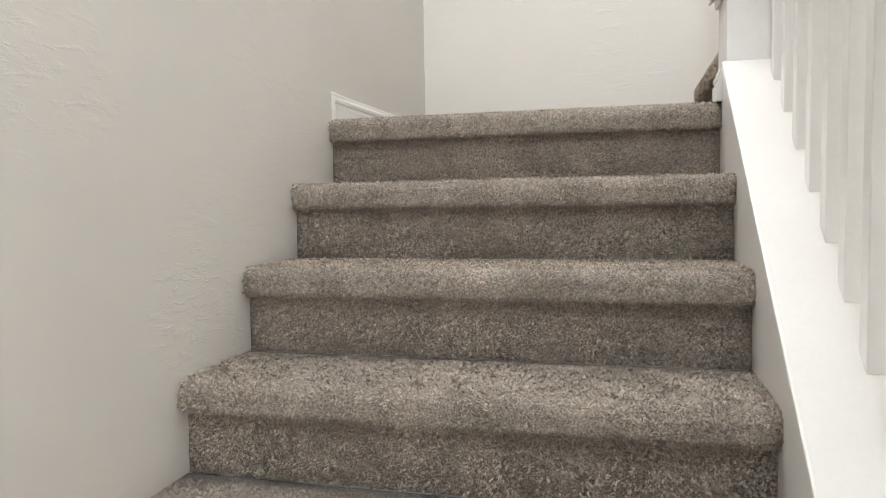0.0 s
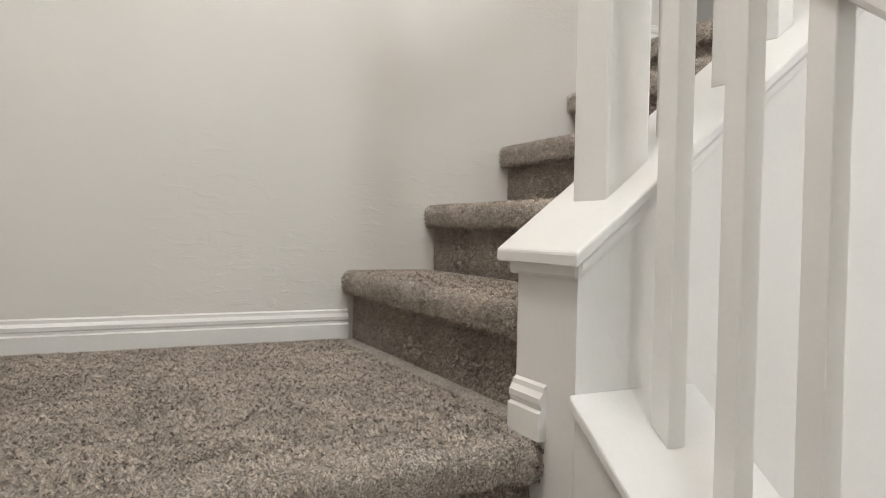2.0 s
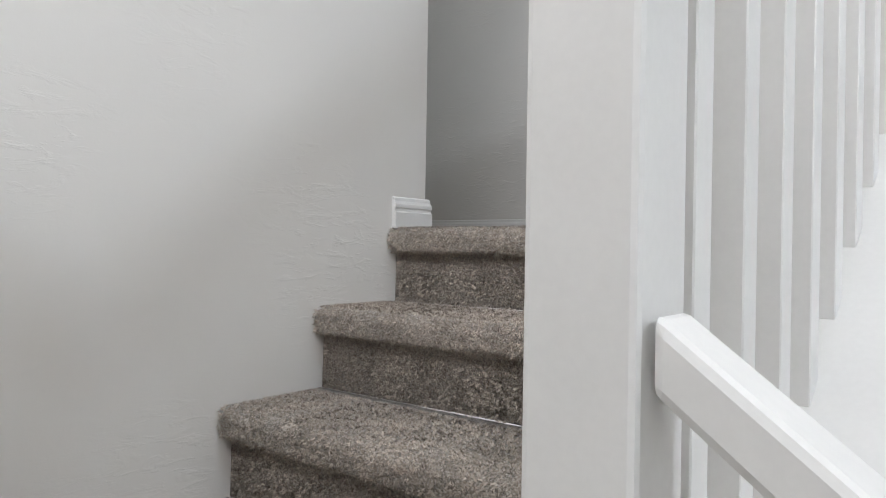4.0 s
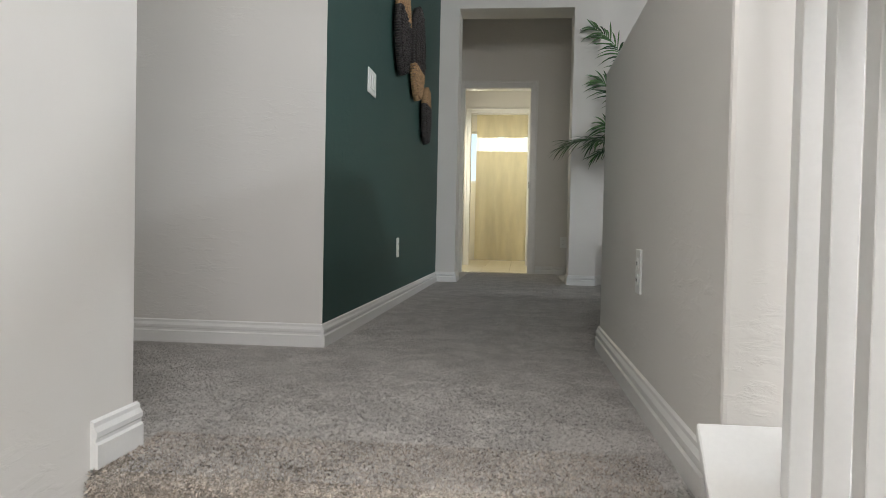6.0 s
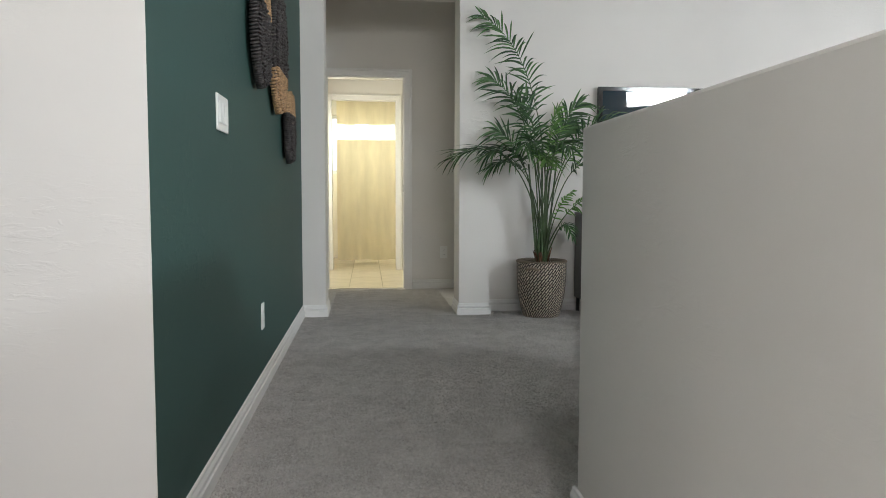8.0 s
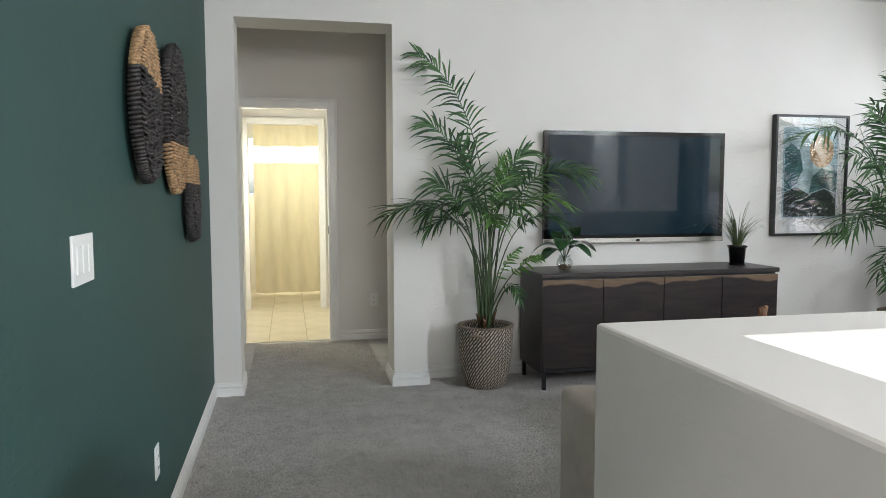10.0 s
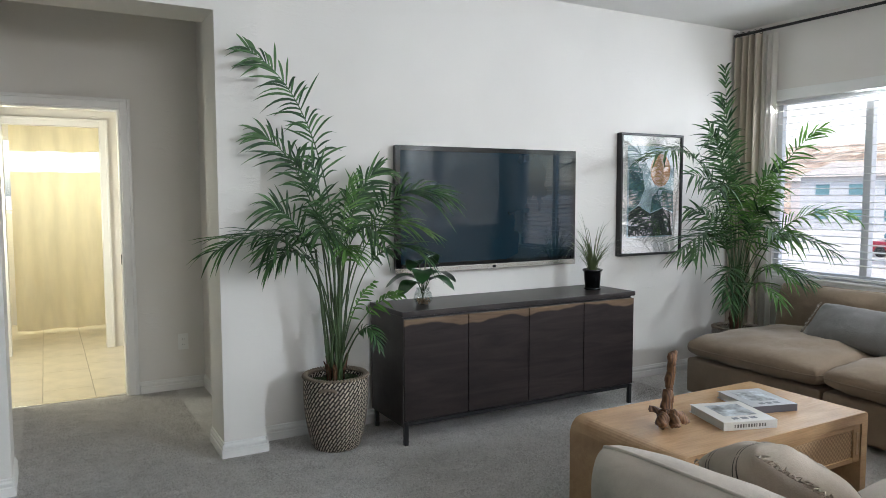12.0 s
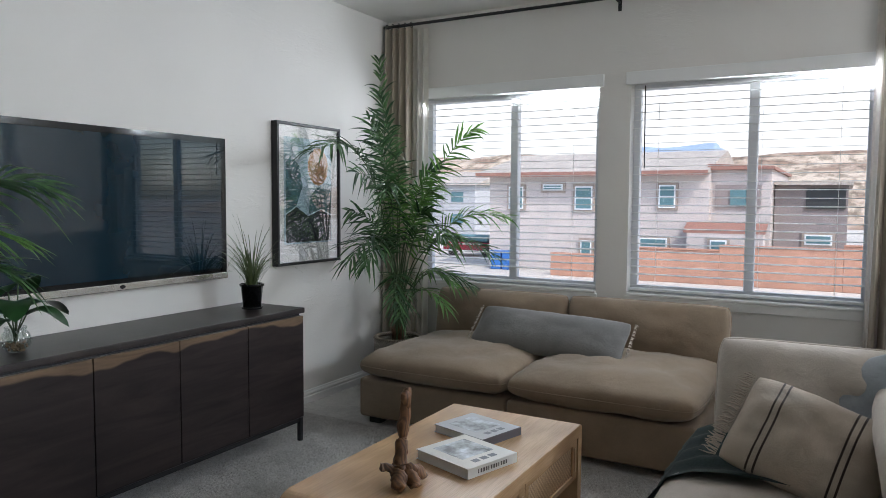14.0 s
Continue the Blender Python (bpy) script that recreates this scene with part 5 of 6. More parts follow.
bx, by, bz = 2.627, 3.277, TZ
branch([(bx - 0.005, by, bz + 0.035), (bx - 0.002, by, bz + 0.08), (bx + 0.018, by + 0.004, bz + 0.15), (bx + 0.026, by, bz + 0.22), (bx + 0.034, by, bz + 0.275), (bx + 0.042, by, bz + 0.318)], [0.024, 0.019, 0.018, 0.0185, 0.019, 0.010], 1)
branch([(bx + 0.034, by, bz + 0.265), (bx + 0.016, by - 0.008, bz + 0.298), (bx + 0.008, by - 0.010, bz + 0.309)], [0.017, 0.015, 0.010], 2)
branch([(bx, by, bz + 0.052), (bx - 0.030, by - 0.018, bz + 0.042), (bx - 0.052, by - 0.030, bz + 0.024), (bx - 0.058, by - 0.036, bz + 0.010)], [0.022, 0.022, 0.023, 0.010], 3, "root")
branch([(bx, by, bz + 0.050), (bx + 0.040, by - 0.025, bz + 0.045), (bx + 0.072, by - 0.040, bz + 0.028), (bx + 0.085, by - 0.046, bz + 0.012)], [0.022, 0.023, 0.021, 0.009], 4, "root")
branch([(bx, by, bz + 0.055), (bx + 0.035, by + 0.035, bz + 0.052), (bx + 0.068, by + 0.045, bz + 0.026)], [0.020, 0.019, 0.012], 5, "root")
branch([(bx, by, bz + 0.050), (bx + 0.005, by - 0.045, bz + 0.036), (bx - 0.008, by - 0.070, bz + 0.018)], [0.022, 0.021, 0.014], 6, "root")
branch([(bx - 0.01, by, bz + 0.045), (bx - 0.030, by + 0.028, bz + 0.062), (bx - 0.046, by + 0.034, bz + 0.070)], [0.018, 0.016, 0.012], 8, "root")
branch([(bx + 0.034, by + 0.010, bz + 0.055), (bx + 0.046, by + 0.012, bz + 0.11), (bx + 0.036, by + 0.006, bz + 0.17)], [0.012, 0.010, 0.005], 7)

# ---- brown sofa under the windows ----
def sofa_seat(y0, y1, label):
    s = thing("sofa_module", label, "sofa", (4.85, (y0 + y1) / 2, 0), "brown sofa modules")
    part("base", box(4.255, 5.395, y0 + 0.004, y1 - 0.004, 0.045, 0.285, 0.022, 4), TAUPE, s, "", True)
    for x in (4.30, 5.30):
        for y in (y0 + 0.05, y1 - 0.13):
            part("foot", box(x, x + 0.08, y, y + 0.08, 0, 0.0445, 0.004), BLACK, s, "black block foot")
    w, d = y1 - y0 + 0.03, 1.14
    m = Matrix.Translation((4.775, (y0 + y1) / 2, 0.366))
    part("seat_cushion", placed(cushion(d, w, 0.235, 26, 0.34, 2.7, 0.015, 0.014, y0), m), TAUPE, s, "", True)
    part("seat_piping", placed(piping(d, w, 22, 0.012, 0.0035), m), TAUPE, s, "", True)
    m = Matrix.Translation((5.235, (y0 + y1) / 2 - 0.012, 0.552)) @ Matrix.Rotation(radians(-80), 4, "Y")
    part("back_cushion", placed(cushion(0.42, w, 0.24, 24, 0.26, 2.6, 0.03, 0.016, y1), m), TAUPE, s, "", True)
    part("back_piping", placed(piping(0.42, w, 22, 0.03, 0.0035), m), TAUPE, s, "", True)
    return s


sofa_seat(3.642, 4.63, "taupe linen armless sofa module with loose cushions")
sofa_seat(2.625, 3.638, "taupe linen armless sofa module with loose cushions")


def fringe(m, length, side, n, mat, seed, L=0.035):
    bm = bmesh.new()
    rr = random.Random(seed)
    for k in range(n):
        v = -length / 2 + length * (k + 0.5) / n + rr.uniform(-.003, .003)
        o = Vector((side, v, 0))
        sgn = 1 if side > 0 else -1
        pts = [o, o + Vector((sgn * L * 0.5, rr.uniform(-.006, .006), rr.uniform(-.006, .006))), o + Vector((sgn * L * rr.uniform(.8, 1.1), rr.uniform(-.010, .010), rr.uniform(-.012, .006)))]
        tube(bm, [m @ p for p in pts], [0.0026, 0.003, 0.0012], 4)
    return bm


pl = thing("lumbar_pillow", "long grey linen lumbar pillow on the brown sofa", "pillow", (4.98, 3.62, 0.48))
m = Matrix.Translation((4.86, 3.63, 0.555)) @ Matrix.Rotation(radians(-6), 4, "Z") @ Matrix.Rotation(radians(1), 4, "X") @ Matrix.Rotation(radians(-47), 4, "Y")
part("cover", placed(cushion(0.32, 1.06, 0.17, 26, 0.05, 2.2, 0.05, 0.010, 3), m), GREY_LINEN, pl, "", True)
mf = m @ Matrix.Rotation(radians(90), 4, "Z")
part("fringe", fringe(mf, 0.30, -0.525, 40, CREAM, 3, 0.018), CREAM, pl, "frayed pale edge")
part("fringe", fringe(mf, 0.30, 0.525, 40, CREAM, 4, 0.018), CREAM, pl, "frayed pale edge")

# ---- cream sofa in front of the low wall ----
SX0, SX1 = 1.37, 3.96
ws = thing("cream_sofa", "deep cream cotton sofa with low arms", "sofa", ((SX0 + SX1) / 2, 2.2, 0))
part("base", box(SX0 + 0.128, SX1 - 0.16, 1.68, 2.545, 0.045, 0.27, 0.02, 3), CREAM, ws, "", True)
part("arm", box(SX0, SX0 + 0.125, 1.68, 2.55, 0.04, 0.665, 0.03, 4), CREAM, ws, "", True)
part("arm", box(SX1 - 0.155, SX1, 1.68, 2.40, 0.04, 0.58, 0.03, 4), CREAM, ws, "", True)
part("back", box(SX0 + 0.16, SX1 - 0.16, 1.66, 1.84, 0.272, 0.66, 0.03, 4), CREAM, ws, "", True)
for x in (SX0 + 0.05, SX1 - 0.13):
    for y in (1.73, 2.30):
        part("foot", box(x, x + 0.08, y, y + 0.08, 0, 0.039, 0.004), BLACK, ws, "black block foot")
sw2 = (SX1 - SX0 - 0.32) / 2
for k in range(2):
    cx = SX0 + 0.16 + sw2 * (k + 0.5)
    m = Matrix.Translation((cx, 2.20, 0.362))
    part("seat_cushion", placed(cushion(sw2, 0.74, 0.21, 24, 0.45, 3.4, 0.01, 0.008, k), m), CREAM, ws, "", True)
    part("seat_piping", placed(piping(sw2, 0.74, 22, 0.01, 0.004), m), CREAM, ws, "", True)
    m = Matrix.Translation((cx, 1.86, 0.60)) @ Matrix.Rotation(radians(76), 4, "X")
    part("back_cushion", placed(cushion(sw2 - 0.34, 0.32, 0.14, 22, 0.30, 2.8, 0.02, 0.01, k + 5), m), CREAM, ws, "", True)


def end_cushion(m, seed, w=0.74):
    part("end_cushion", placed(cushion(0.42, w, 0.30, 24, 0.20, 2.3, 0.02, 0.016, seed), m), CREAM, ws, "", True)
    part("end_piping", placed(piping(0.42, w, 22, 0.02, 0.006), m), CREAM, ws, "", True)


end_cushion(Matrix.Translation((SX0 + 0.235, 2.16, 0.615)) @ Matrix.Rotation(radians(4), 4, "Z") @ Matrix.Rotation(radians(-100), 4, "Y"), 8, 0.64)
end_cushion(Matrix.Translation((SX1 - 0.26, 2.10, 0.640)) @ Matrix.Rotation(radians(-78), 4, "Y"), 15)


def stripe_pillow(m, seed, label):
    """Cream pillow with pairs of dark woven stripes and fringed ends."""
    p = thing("striped_pillow", label, "pillow", m.translation, "striped pillows")
    W, H, Tk = 0.47, 0.36, 0.22
    bm = cushion(W, H, Tk, 30, 0.04, 2.1, 0.05, 0.018, seed)
    bmesh.ops.transform(bm, matrix=m, verts=bm.verts)
    ob = part("cover", bm, PILLOW, p, "", True)
    for c in (-0.285, -0.235, 0.215, 0.265):
        sb_ = bmesh.new()
        n = 30
        for s in (1, -1):
            prev = None
            for j in range(n + 1):
                v = math.sin(math.pi / 2 * (2 * j / n - 1))
                row = []
                for du in (-0.0075, 0.0075):
                    u = (c + du) * 2
                    t = ((1 - abs(u) ** 2.1) * (1 - abs(v) ** 2.1)) ** 0.5
                    x = u * W / 2 * (1 - 0.05 * (1 - v * v))
                    y = v * H / 2 * (1 - 0.05 * (1 - u * u))
                    x, y = x * (1 - ROUND * (u * v) ** 4), y * (1 - ROUND * (u * v) ** 4)
                    w = noise.noise(Vector((x * 6 + seed, y * 6, s * 3.0))) * 0.018 + noise.noise(Vector((x * 17 + seed, y * 17, s))) * 0.018 * 0.4
                    k = 1 - max(abs(u), abs(v)) ** 6
                    row.append(sb_.verts.new(m @ Vector((x, y, s * (Tk / 2 * (0.04 * k ** 0.25 + 0.96 * t)) + w * t * 2 + s * 0.0022))))
                if prev:
                    sb_.faces.new((prev[0], prev[1], row[1], row[0]))
                prev = row
        part("stripe", sb_, STRIPE, p, "dark brown woven stripe", True)
    part("fringe", fringe(m, H * 0.96, W / 2 - 0.004, 55, CREAM, seed, 0.05), PILLOW, p, "cream tasselled edge")
    part("fringe", fringe(m, H * 0.96, -W / 2 + 0.004, 55, CREAM, seed + 1, 0.05), PILLOW, p, "cream tasselled edge")
    return p


stripe_pillow(Matrix.Translation((3.25, 2.12, 0.60)) @ Matrix.Rotation(radians(8), 4, "Z") @ Matrix.Rotation(radians(-46), 4, "Y") @ Matrix.Rotation(radians(-112), 4, "Z"), 21, "cream pillow with dark stripes and tasselled ends")
stripe_pillow(Matrix.Translation((2.09, 2.36, 0.615)) @ Matrix.Rotation(radians(38), 4, "Y") @ Matrix.Rotation(radians(52), 4, "Z"), 33, "cream pillow with dark stripes and tasselled ends")
bp = thing("patterned_pillow", "pale blue-grey patterned square pillow on the cream sofa", "pillow", (3.50, 1.95, 0.6))
m = Matrix.Translation((3.60, 1.88, 0.665)) @ Matrix.Rotation(radians(-14), 4, "X") @ Matrix.Rotation(radians(-70), 4, "Y") @ Matrix.Rotation(radians(8), 4, "Z")
part("cover", placed(cushion(0.40, 0.40, 0.16, 22, 0.05, 2.2, 0.07, 0.018, 41), m), BLUEGREY, bp, "", True)

# knitted throw over the seat's front edge
th = thing("throw_blanket", "dark teal knitted throw draped over the cream seat", "blanket", (3.45, 2.5, 0.46))
bm = bmesh.new()
rows = []
prof = [(1.95, 0.480), (2.08, 0.490), (2.22, 0.492), (2.36, 0.484), (2.46, 0.462), (2.54, 0.425), (2.585, 0.36), (2.592, 0.27), (2.595, 0.16)]
for i in range(41):
    u = i / 40
    row = []
    for k, (y, z) in enumerate(prof):
        x = 3.13 + 0.62 * u + 0.02 * math.sin(k * 1.1 + 3)
        lift = 0.011 * math.sin(u * 26 + k * 0.3) + 0.008 * noise.noise(Vector((u * 6, k, 2)))
        row.append(bm.verts.new((x, y + (abs(lift) if k > 5 else 0), z + 0.012 + (lift if k <= 5 else 0))))
    rows.append(row)
for a, b in zip(rows, rows[1:]):
    for k in range(len(prof) - 1):
        bm.faces.new((a[k], b[k], b[k + 1], a[k + 1]))
bmesh.ops.solidify(bm, geom=list(bm.faces), thickness=0.010)
part("knit", bm, THROW, th, "", True)

# ---- bathroom floor tiles ----
tm = mesh_of("tile", box(-0.163, 0.163, -0.304, 0.304, -0.006, 0.0, 0.0015, 1), TILE)
for c in range(-3, 4):
    for r in range(-1, 7):
        x, y = 0.49 + 0.33 * c, 6.70 + 0.612 * r + 0.204 * (c % 3)
        xa, xb = max(x - 0.163, -0.349), min(x + 0.163, 1.349)
        ya, yb = max(y - 0.304, 6.645), min(y + 0.304, 10.195)
        if xb - xa < 0.03 or yb - ya < 0.03:
            continue
        whole = xb - xa > 0.32 and yb - ya > 0.60
        o = new("tile", tm if whole else mesh_of("tile", box(xa - x, xb - x, ya - y, yb - y, -0.006, 0.0, 0.0015, 1), TILE))
        o.parent = bath_floor
        o.location = (x, y, 0.0)
solid("threshold", box(0.14, 0.85, 6.625, 6.655, -0.004, 0.006, 0.002), STEEL, "thin metal strip between carpet and tiles", "threshold", "structure")

# ---- outside ----
DIRT = plain("pale_dry_ground", (0.50, 0.46, 0.41), 0.95, var=0.15, vscale=0.15, grain=0.2, gscale=3, bump=0.4, bscale=2, bdist=0.05)
CONC = plain("pale_concrete", (0.62, 0.61, 0.59), 0.9, var=0.08, vscale=0.4)
HILLM, hnt, hbs = shader("desert_hillside")
hv = coords(hnt, (0.22, 1, 1))
rock = ramp(hnt, noise_tex(hnt, coords(hnt, (0.1, 0.35, 2.2)), 0.22, 4.0, 0.65, 0.6), (0.24, 0.155, 0.105), (0.52, 0.42, 0.32), 0.40, 0.58)
scrub = ramp(hnt, noise_tex(hnt, hv, 0.55, 4.0, 0.7), (0.45, 0.44, 0.40), (1.0, 1.0, 1.0), 0.42, 0.52)
hnt.links.new(mixc(hnt, 1.0, rock, scrub, "MULTIPLY"), hbs.inputs["Base Color"])
hbs.inputs["Roughness"].default_value = 0.95
# blue of the air's haze is put into the mesa's base colour
FARM = plain("haze_blue_mesa", (0.26, 0.34, 0.46), 0.95, var=0.1, vscale=0.003)
STUCCO = plain("pale_stucco", (0.50, 0.44, 0.41), 0.9, var=0.05, vscale=0.5)
STUCCO2 = plain("grey_brown_stucco", (0.24, 0.20, 0.19), 0.9, var=0.06, vscale=0.5)
ROOFM = plain("concrete_roof_tile", (0.42, 0.37, 0.32), 0.85, var=0.12, vscale=1.5, grain=0.25, gscale=6)
FASCIA = plain("red_brown_fascia", (0.27, 0.135, 0.10), 0.7)
ORANGE = plain("terracotta_block_wall", (0.44, 0.235, 0.16), 0.9, var=0.08, vscale=0.6, grain=0.12, gscale=5)
DARKG = plain("house_window_glass", (0.10, 0.19, 0.21), 0.1)
GZ = LOW + 0.36
bm = bmesh.new()
rows = [[bm.verts.new((x, y, z)) for y in (-3000, -60, 60, 3000)] for x, z in ((-3000, LOW - 0.25), (9, LOW - 0.25), (20, GZ), (3000, GZ))]
for a, b in zip(rows, rows[1:]):
    for k in range(3):
        bm.faces.new((a[k], b[k], b[k + 1], a[k + 1]))
solid("ground", bm, DIRT, "pale dry ground round the houses", "ground", "structure")
HAZE, hn, hb_ = shader("pale_bright_sky")
hb_.inputs["Base Color"].default_value = (0, 0, 0, 1)
hb_.inputs["Emission Color"].default_value = (1.0, 0.985, 0.96, 1)
hb_.inputs["Emission Strength"].default_value = 0.62
bm = bmesh.new()
bm.faces.new([bm.verts.new(p) for p in ((2900, -3000, -20), (2900, 2900, -20), (2900, 2900, 2600), (2900, -3000, 2600))])
solid("backdrop_sky", bm, HAZE, "pale bright hazy sky", "sky", "structure")
solid("road", box(24, 33.5, -80, 120, GZ, GZ + 0.02), CONC, "pale concrete street", "road", "structure")


def ridge(name, x0, x1, y0, y1, h, nx, ny, mat, label, rough):
    b = bmesh.new()
    g = []
    for i in range(nx + 1):
        u = i / nx
        row = []
        for j in range(ny + 1):
            y = y0 + (y1 - y0) * j / ny
            n1 = noise.fractal(Vector((y * 0.012 * rough, u * 2.0, x0 * 0.01)), 0.9, 2.0, 5)
            z = h * min(1.0, (u / 0.75)) ** 0.8 * (0.90 + 0.10 * n1) + 0.06 * h * noise.noise(Vector((y * 0.06 * rough, u * 9, 1)))
            z *= min(1.0, (1 - abs(2 * j / ny - 1)) * 2.5 + 0.3)
            row.append(b.verts.new((x0 + (x1 - x0) * u, y, GZ - 0.3 + max(0.0, z))))
        g.append(row)
    for a, c in zip(g, g[1:]):
        for j in range(ny):
            b.faces.new((a[j], a[j + 1], c[j + 1], c[j]))
    return solid(name, b, mat, label, "hill", "structure", True)


ridge("backdrop_hill", 120, 230, -160, 330, 19.0, 26, 160, HILLM, "dry reddish desert hillside with scrub", 1.0)
ridge("backdrop_mesa", 1500, 1900, 215, 600, 153, 8, 60, FARM, "distant flat-topped mountain with haze blue in its colour", 0.12)


def far_window(parent, x, y0, y1, z0, z1):
    w = part("window", box(x - 0.10, x, y0 - 0.12, y1 + 0.12, z0 - 0.12, z1 + 0.12), plain("window_surround", (0.30, 0.24, 0.20), 0.8), parent)
    part("frame", box(x - 0.14, x - 0.1005, y0, y1, z0, z1), VINYL, w)
    part("pane", box(x - 0.16, x - 0.1405, y0 + 0.07, y1 - 0.07, (z0 + z1) / 2 + 0.03, z1 - 0.07), DARKG, w)
    part("pane", box(x - 0.16, x - 0.1405, y0 + 0.07, y1 - 0.07, z0 + 0.07, (z0 + z1) / 2 - 0.03), DARKG, w)


hs = thing("neighbour_house", "two-storey pale stucco house with tiled roof", "house", (44, 12, GZ))
part("wall", box(38, 50, 7.9, 19.9, GZ, 2.85), STUCCO, hs)
part("roof", bevel_all(prism([(37.4, 2.80), (50.6, 2.80), (50.6, 2.95), (44, 4.35), (37.4, 2.95)], "y", 7.9, 20.5), 0.02, 1), ROOFM, hs)
part("fascia", box(37.3, 37.4, 7.9, 20.5, 2.72, 2.97), FASCIA, hs)
part("gable_wall", box(38.6, 50, 5.15, 7.9, GZ, 3.0), STUCCO, hs)
part("gable_roof", prism([(5.0, 3.0), (8.05, 3.0), (8.05, 3.30), (5.0, 3.15)], "x", 38.2, 50.4), FASCIA, hs)
# flat plate; its darker stucco colour gives the shade of a recessed balcony
part("balcony_recess", box(38.50, 38.599, 5.6, 7.7, 1.1, 2.25), STUCCO2, hs)
part("balcony_window", box(38.44, 38.499, 6.1, 7.0, 1.25, 2.0), DARKG, hs)
part("porch_roof", prism([(36.9, 0.05), (38, 0.42), (38, 0.28), (36.9, -0.09)], "y", 5.2, 8.9), FASCIA, hs)
part("porch", box(36.8, 38, 5.3, 8.7, GZ, -0.10), STUCCO, hs)
for y0, y1, z0, z1 in ((17.78, 18.66, 0.95, 2.2), (15.47, 16.62, 1.98, 2.32), (13.8, 14.77, 0.95, 2.2), (9.5, 10.33, 1.1, 2.25), (9.85, 11.25, -1.35, -0.45), (13.8, 14.4, -1.6, -0.7)):
    far_window(hs, 38, y0, y1, z0, z1)
far_window(hs, 36.8, 6.85, 7.6, -1.3, -0.4)
part("wing_wall", box(40, 50, 1.9, 5.1, GZ, 2.25), STUCCO2, hs, "grey-brown stucco wing")
part("wing_roof", box(39.5, 50.4, 1.7, 5.1, 2.26, 2.42), ROOFM, hs)
# no real opening: a near-black plate on the wall paints its shade
part("wing_opening", box(39.9, 39.999, 2.0, 3.7, 1.1, 2.1), SLOT, hs, "flat dark panel for the shade in the balcony opening")
far_window(hs, 40, 2.5, 3.7, -0.65, -0.15)
fw = thing("garden_wall", "stepped terracotta block wall beside the street", "garden wall", (35.6, 8, GZ))
for y0, y1, z in ((-14, 2.0, -0.45), (2.0, 7.0, -0.62), (7.0, 11.2, -0.85), (11.2, 15.2, -1.30)):
    part("panel", box(35.5, 35.8, y0, y1, GZ, z, 0.02, 1), ORANGE, fw)
    part("coping", box(35.45, 35.85, y0, y1, z + 0.001, z + 0.06), ORANGE, fw)
for y in (18.3, 19.0):
    bn = thing("wheelie_bin", "blue plastic wheelie bin beside the house", "bin", (37.2, y, GZ), "bins by the house")
    part("body", box(36.9, 37.5, y - 0.3, y + 0.3, GZ, GZ + 0.95, 0.03, 1), plain("blue_plastic", (0.03, 0.13, 0.40), 0.4), bn)
    part("lid", box(36.85, 37.55, y - 0.33, y + 0.33, GZ + 0.951, GZ + 1.05, 0.03, 1), plain("blue_lid", (0.03, 0.12, 0.36), 0.4), bn)
car = thing("parked_car", "dark red car parked on the far street", "car", (46, 24.4, GZ))
RED = plain("red_car_paint", (0.22, 0.02, 0.03), 0.25)
part("body", box(44.4, 46.2, 22.4, 26.6, GZ + 0.3, GZ + 0.95, 0.12, 3), RED, car)
part("cabin", box(44.6, 46.0, 23.2, 25.8, GZ + 0.94, GZ + 1.5, 0.2, 3), DARKG, car)
for y in (23.2, 25.8):
    part("wheel", placed(lathe([(0.001, 0), (0.33, 0), (0.33, 0.2), (0.001, 0.2)], 20), Matrix.Translation((44.35, y, GZ + 0.33)) @ Matrix.Rotation(radians(90), 4, "Y")), BEZEL, car)
for x, y, w, d, h, ml in ((78, 44, 12, 12, 5.6, "grey"), (90, 30, 13, 10, 5.2, "tan"), (70, 62, 12, 12, 5.4, "grey"), (98, 58, 14, 12, 5.6, "tan")):
    fh = thing("far_house", "far-off pale stucco house with a low roof", "house", (x, y, GZ), "far houses")
    part("wall", box(x - d / 2, x + d / 2, y - w / 2, y + w / 2, GZ, GZ + h), STUCCO if ml == "tan" else plain("grey_stucco", (0.42, 0.42, 0.43), 0.9), fh)
    part("roof", prism([(x - d / 2 - 0.5, GZ + h), (x + d / 2 + 0.5, GZ + h), (x, GZ + h + 1.7)], "y", y - w / 2 - 0.4, y + w / 2 + 0.4), ROOFM, fh)
    for k in range(3):
        for lv in (1.2, 3.7):
            part("window", box(x - d / 2 - 0.05, x - d / 2, y - w / 2 + 1.5 + k * 3.6, y - w / 2 + 3.0 + k * 3.6, GZ + lv, GZ + lv + 1.1), DARKG, fh)

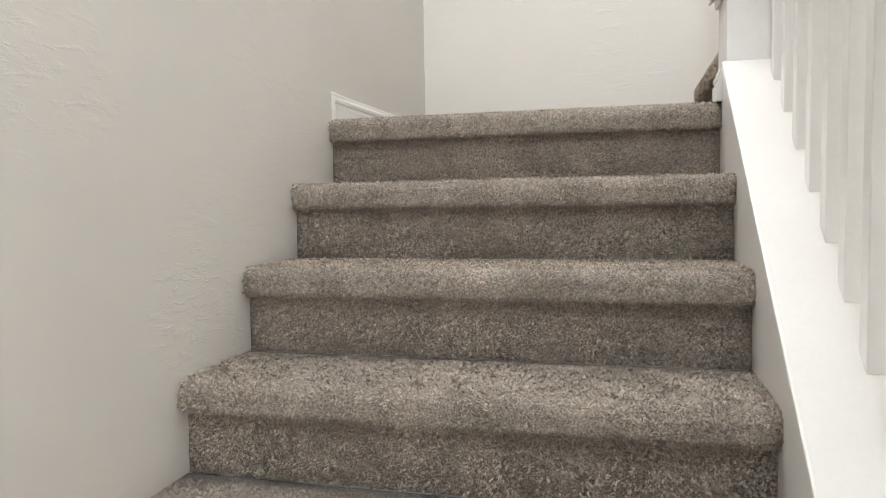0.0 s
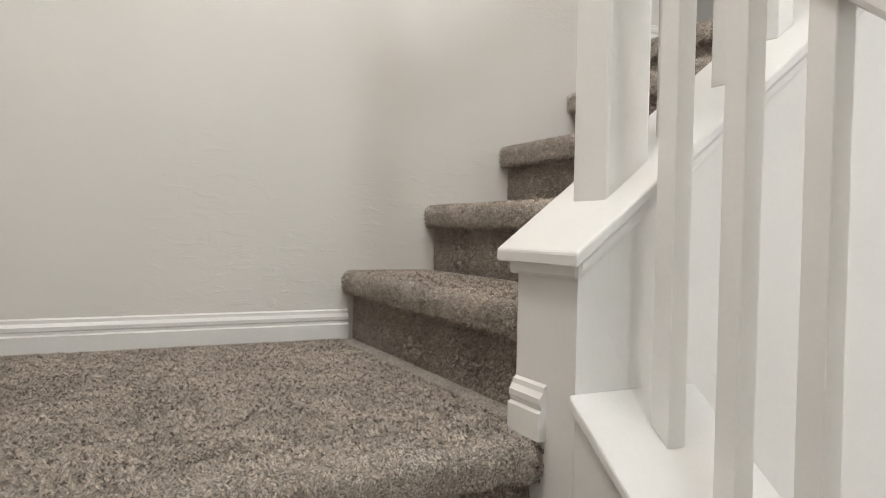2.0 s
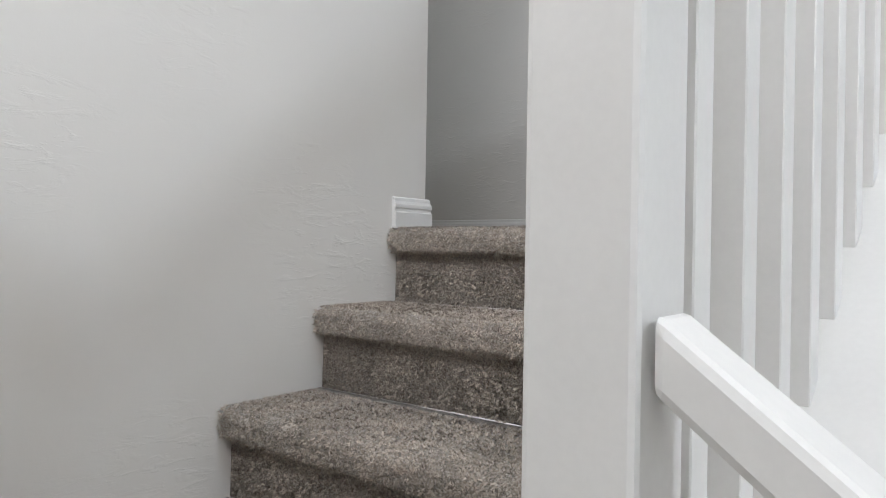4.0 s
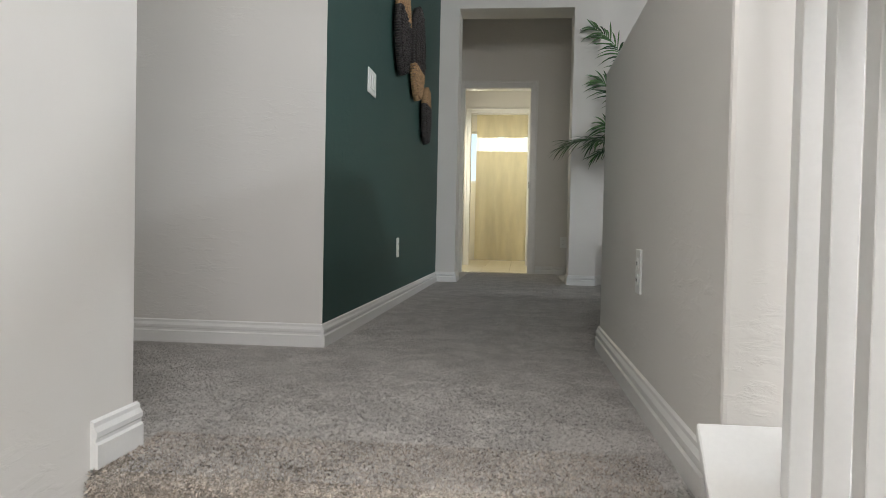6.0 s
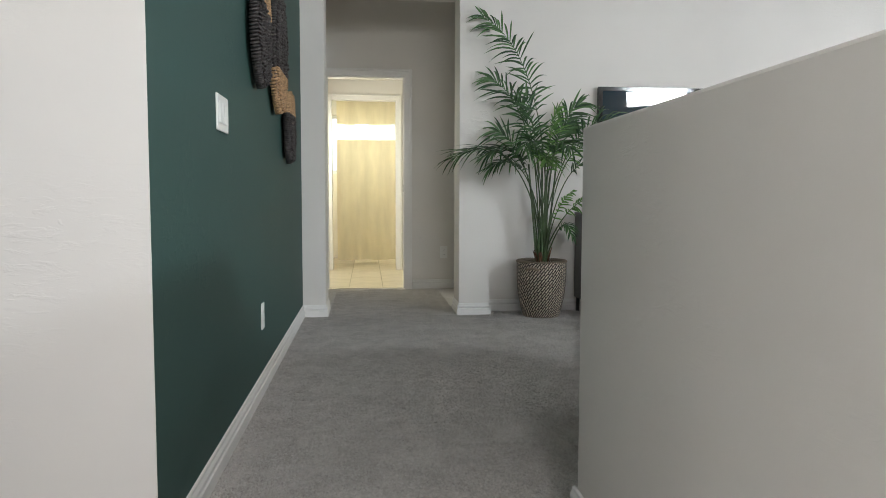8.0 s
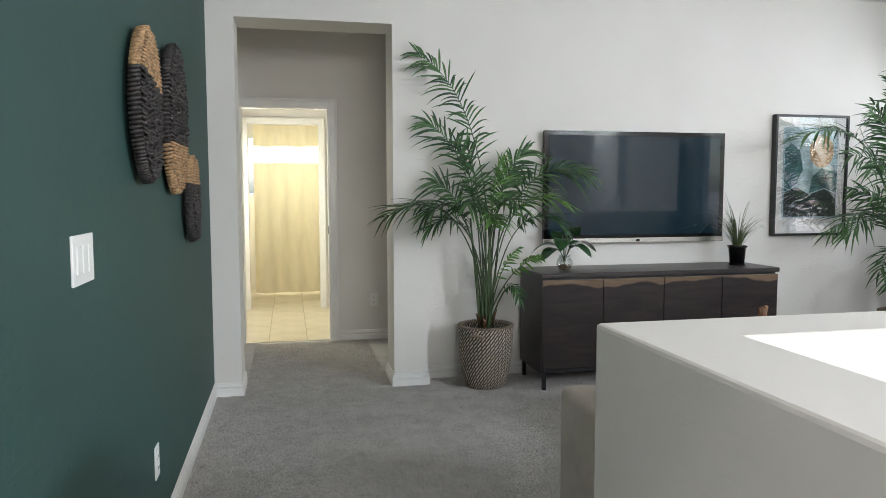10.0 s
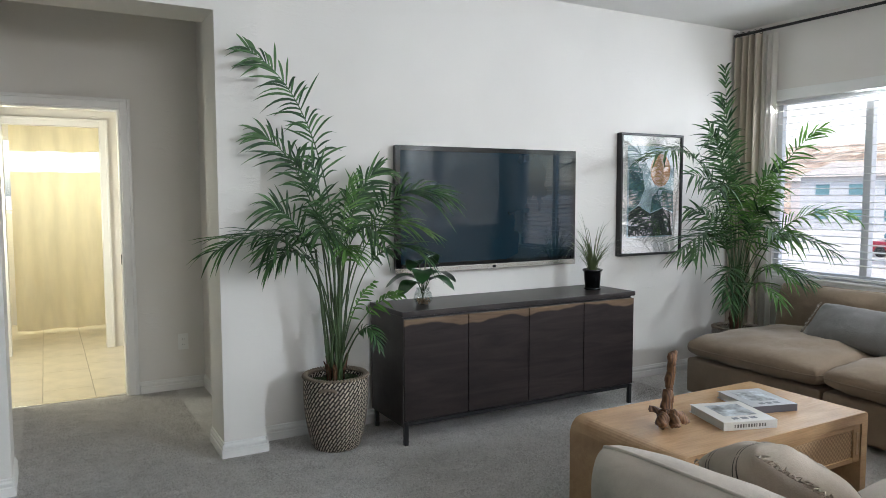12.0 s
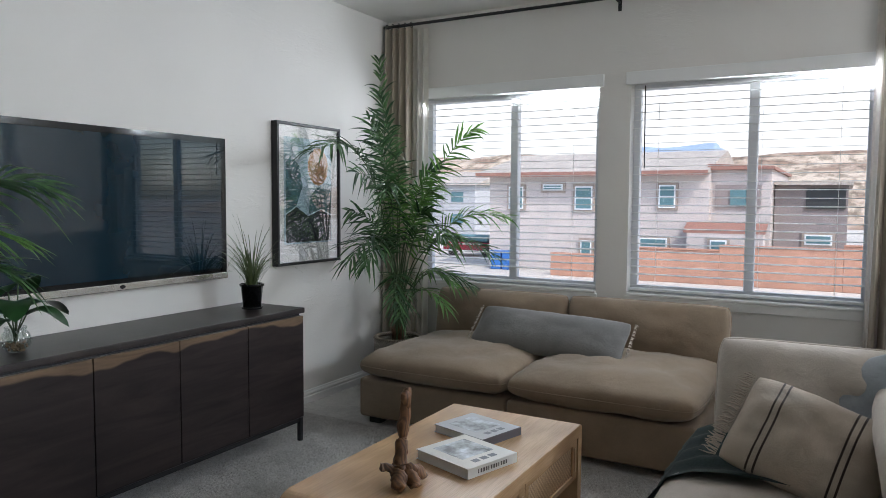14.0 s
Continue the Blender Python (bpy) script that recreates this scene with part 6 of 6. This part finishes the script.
# ---- carpet pile ----
def pile(name, spots, normals, length, width, mat, label, seed, tuft=0.007):
    """Short leaning fibres on a carpet; each is one thin blade."""
    rs = np.random.RandomState(seed)
    n = len(spots)
    # neighbouring fibres lean together in small tufts
    cell = np.floor((spots + rs.normal(0, 0.0015, (n, 3))) / tuft).astype(np.int64)
    key = (cell[:, 0] * 73856093 ^ cell[:, 1] * 19349663 ^ cell[:, 2] * 83492791) % 8192
    lean = rs.normal(0, 1.0, (8192, 3))[key] + rs.normal(0, 0.45, (n, 3))
    lean -= normals * np.sum(lean * normals, axis=1, keepdims=True)
    lean *= rs.uniform(1.0, 2.2, (n, 1)) / (np.linalg.norm(lean, axis=1, keepdims=True) + 1e-6)
    up = normals + lean
    up /= np.linalg.norm(up, axis=1, keepdims=True)
    side = np.cross(normals, up)
    side /= np.linalg.norm(side, axis=1, keepdims=True)
    rise = rs.uniform(0.7, 1.2, (8192, 1))[key]
    L = length * rise * rs.uniform(0.7, 1.1, (n, 1))
    co = np.stack([spots - side * width / 2, spots + side * width / 2, spots + up * L], 1).reshape(-1, 3)
    me = bpy.data.meshes.new(name)
    me.vertices.add(3 * n)
    me.vertices.foreach_set("co", co.astype(np.float32).ravel())
    me.loops.add(3 * n)
    me.loops.foreach_set("vertex_index", np.arange(3 * n, dtype=np.int32))
    me.polygons.add(n)
    me.polygons.foreach_set("loop_start", np.arange(0, 3 * n, 3, dtype=np.int32))
    me.update(calc_edges=True)
    me.materials.append(mat)
    return tagged(new(name, me), label, "carpet pile", "", "stuff")


rs = np.random.RandomState(3)
prof = np.array(step_profile(0.0, -T, 0.0, R)[:-1])
seg = np.linalg.norm(np.diff(prof, axis=0), axis=1)
cum = np.concatenate([[0], np.cumsum(seg)])
allp, alln = [], []
def step_spots(m, width, count):
    d = rs.uniform(0, cum[-1], count)
    k = np.clip(np.searchsorted(cum, d) - 1, 0, len(seg) - 1)
    f = ((d - cum[k]) / seg[k])[:, None]
    pz = prof[k] * (1 - f) + prof[k + 1] * f
    tg = (prof[k + 1] - prof[k]) / seg[k][:, None]
    x = rs.uniform(0.004, width - 0.004, count)
    loc = np.stack([x, -pz[:, 0], pz[:, 1]], 1)
    nor = np.stack([np.zeros(count), tg[:, 1], tg[:, 0]], 1)
    r3 = np.array(m.to_3x3())
    allp.append(loc @ r3.T + np.array(m.translation))
    alln.append(nor @ r3.T)


for i in range(0, 5):
    step_spots(Matrix.Translation((1.096 + T * i, S_WALL, LAND - R * i)) @ Matrix.Rotation(radians(90), 4, "Z"), -1.062 - S_WALL, 42000)
for i in range(5):
    step_spots(Matrix.Translation((0.0, -T * i, -R * i)), 1.01, 36000)
n = 62000
allp.append(np.stack([rs.uniform(0.0, 0.84, n), rs.uniform(S_WALL, -1.06, n), np.full(n, LAND)], 1))
alln.append(np.tile(np.array([[0.0, 0.0, 1.0]]), (n, 1)))
pile("stair_carpet_pile", np.concatenate(allp), np.concatenate(alln), 0.0085, 0.0036, STAIR_PILE, "grey-brown plush fibres on the stairs", 5)
def patch_spots(x0, x1, y0, y1, count):
    return np.stack([rs.uniform(x0, x1, count), rs.uniform(y0, y1, count), np.zeros(count)], 1)


near = np.concatenate([patch_spots(0.05, 1.05, 0.02, 1.62, 300000), patch_spots(-1.25, 0.05, 0.18, 1.385, 150000)])
pile("hall_carpet_pile", near, np.tile(np.array([[0.0, 0.0, 1.0]]), (len(near), 1)), 0.0065, 0.0030, PILE, "grey plush fibres on the hall floor", 6, 0.0045)
room = np.concatenate([patch_spots(0.05, 1.35, 1.62, 5.0, 190000), patch_spots(1.35, 4.25, 2.55, 5.17, 260000), patch_spots(0.22, 1.17, 5.0, 6.58, 50000)])
pile("room_carpet_pile", room, np.tile(np.array([[0.0, 0.0, 1.0]]), (len(room), 1)), 0.009, 0.0052, PILE, "grey plush fibres on the living room floor", 8, 0.007)
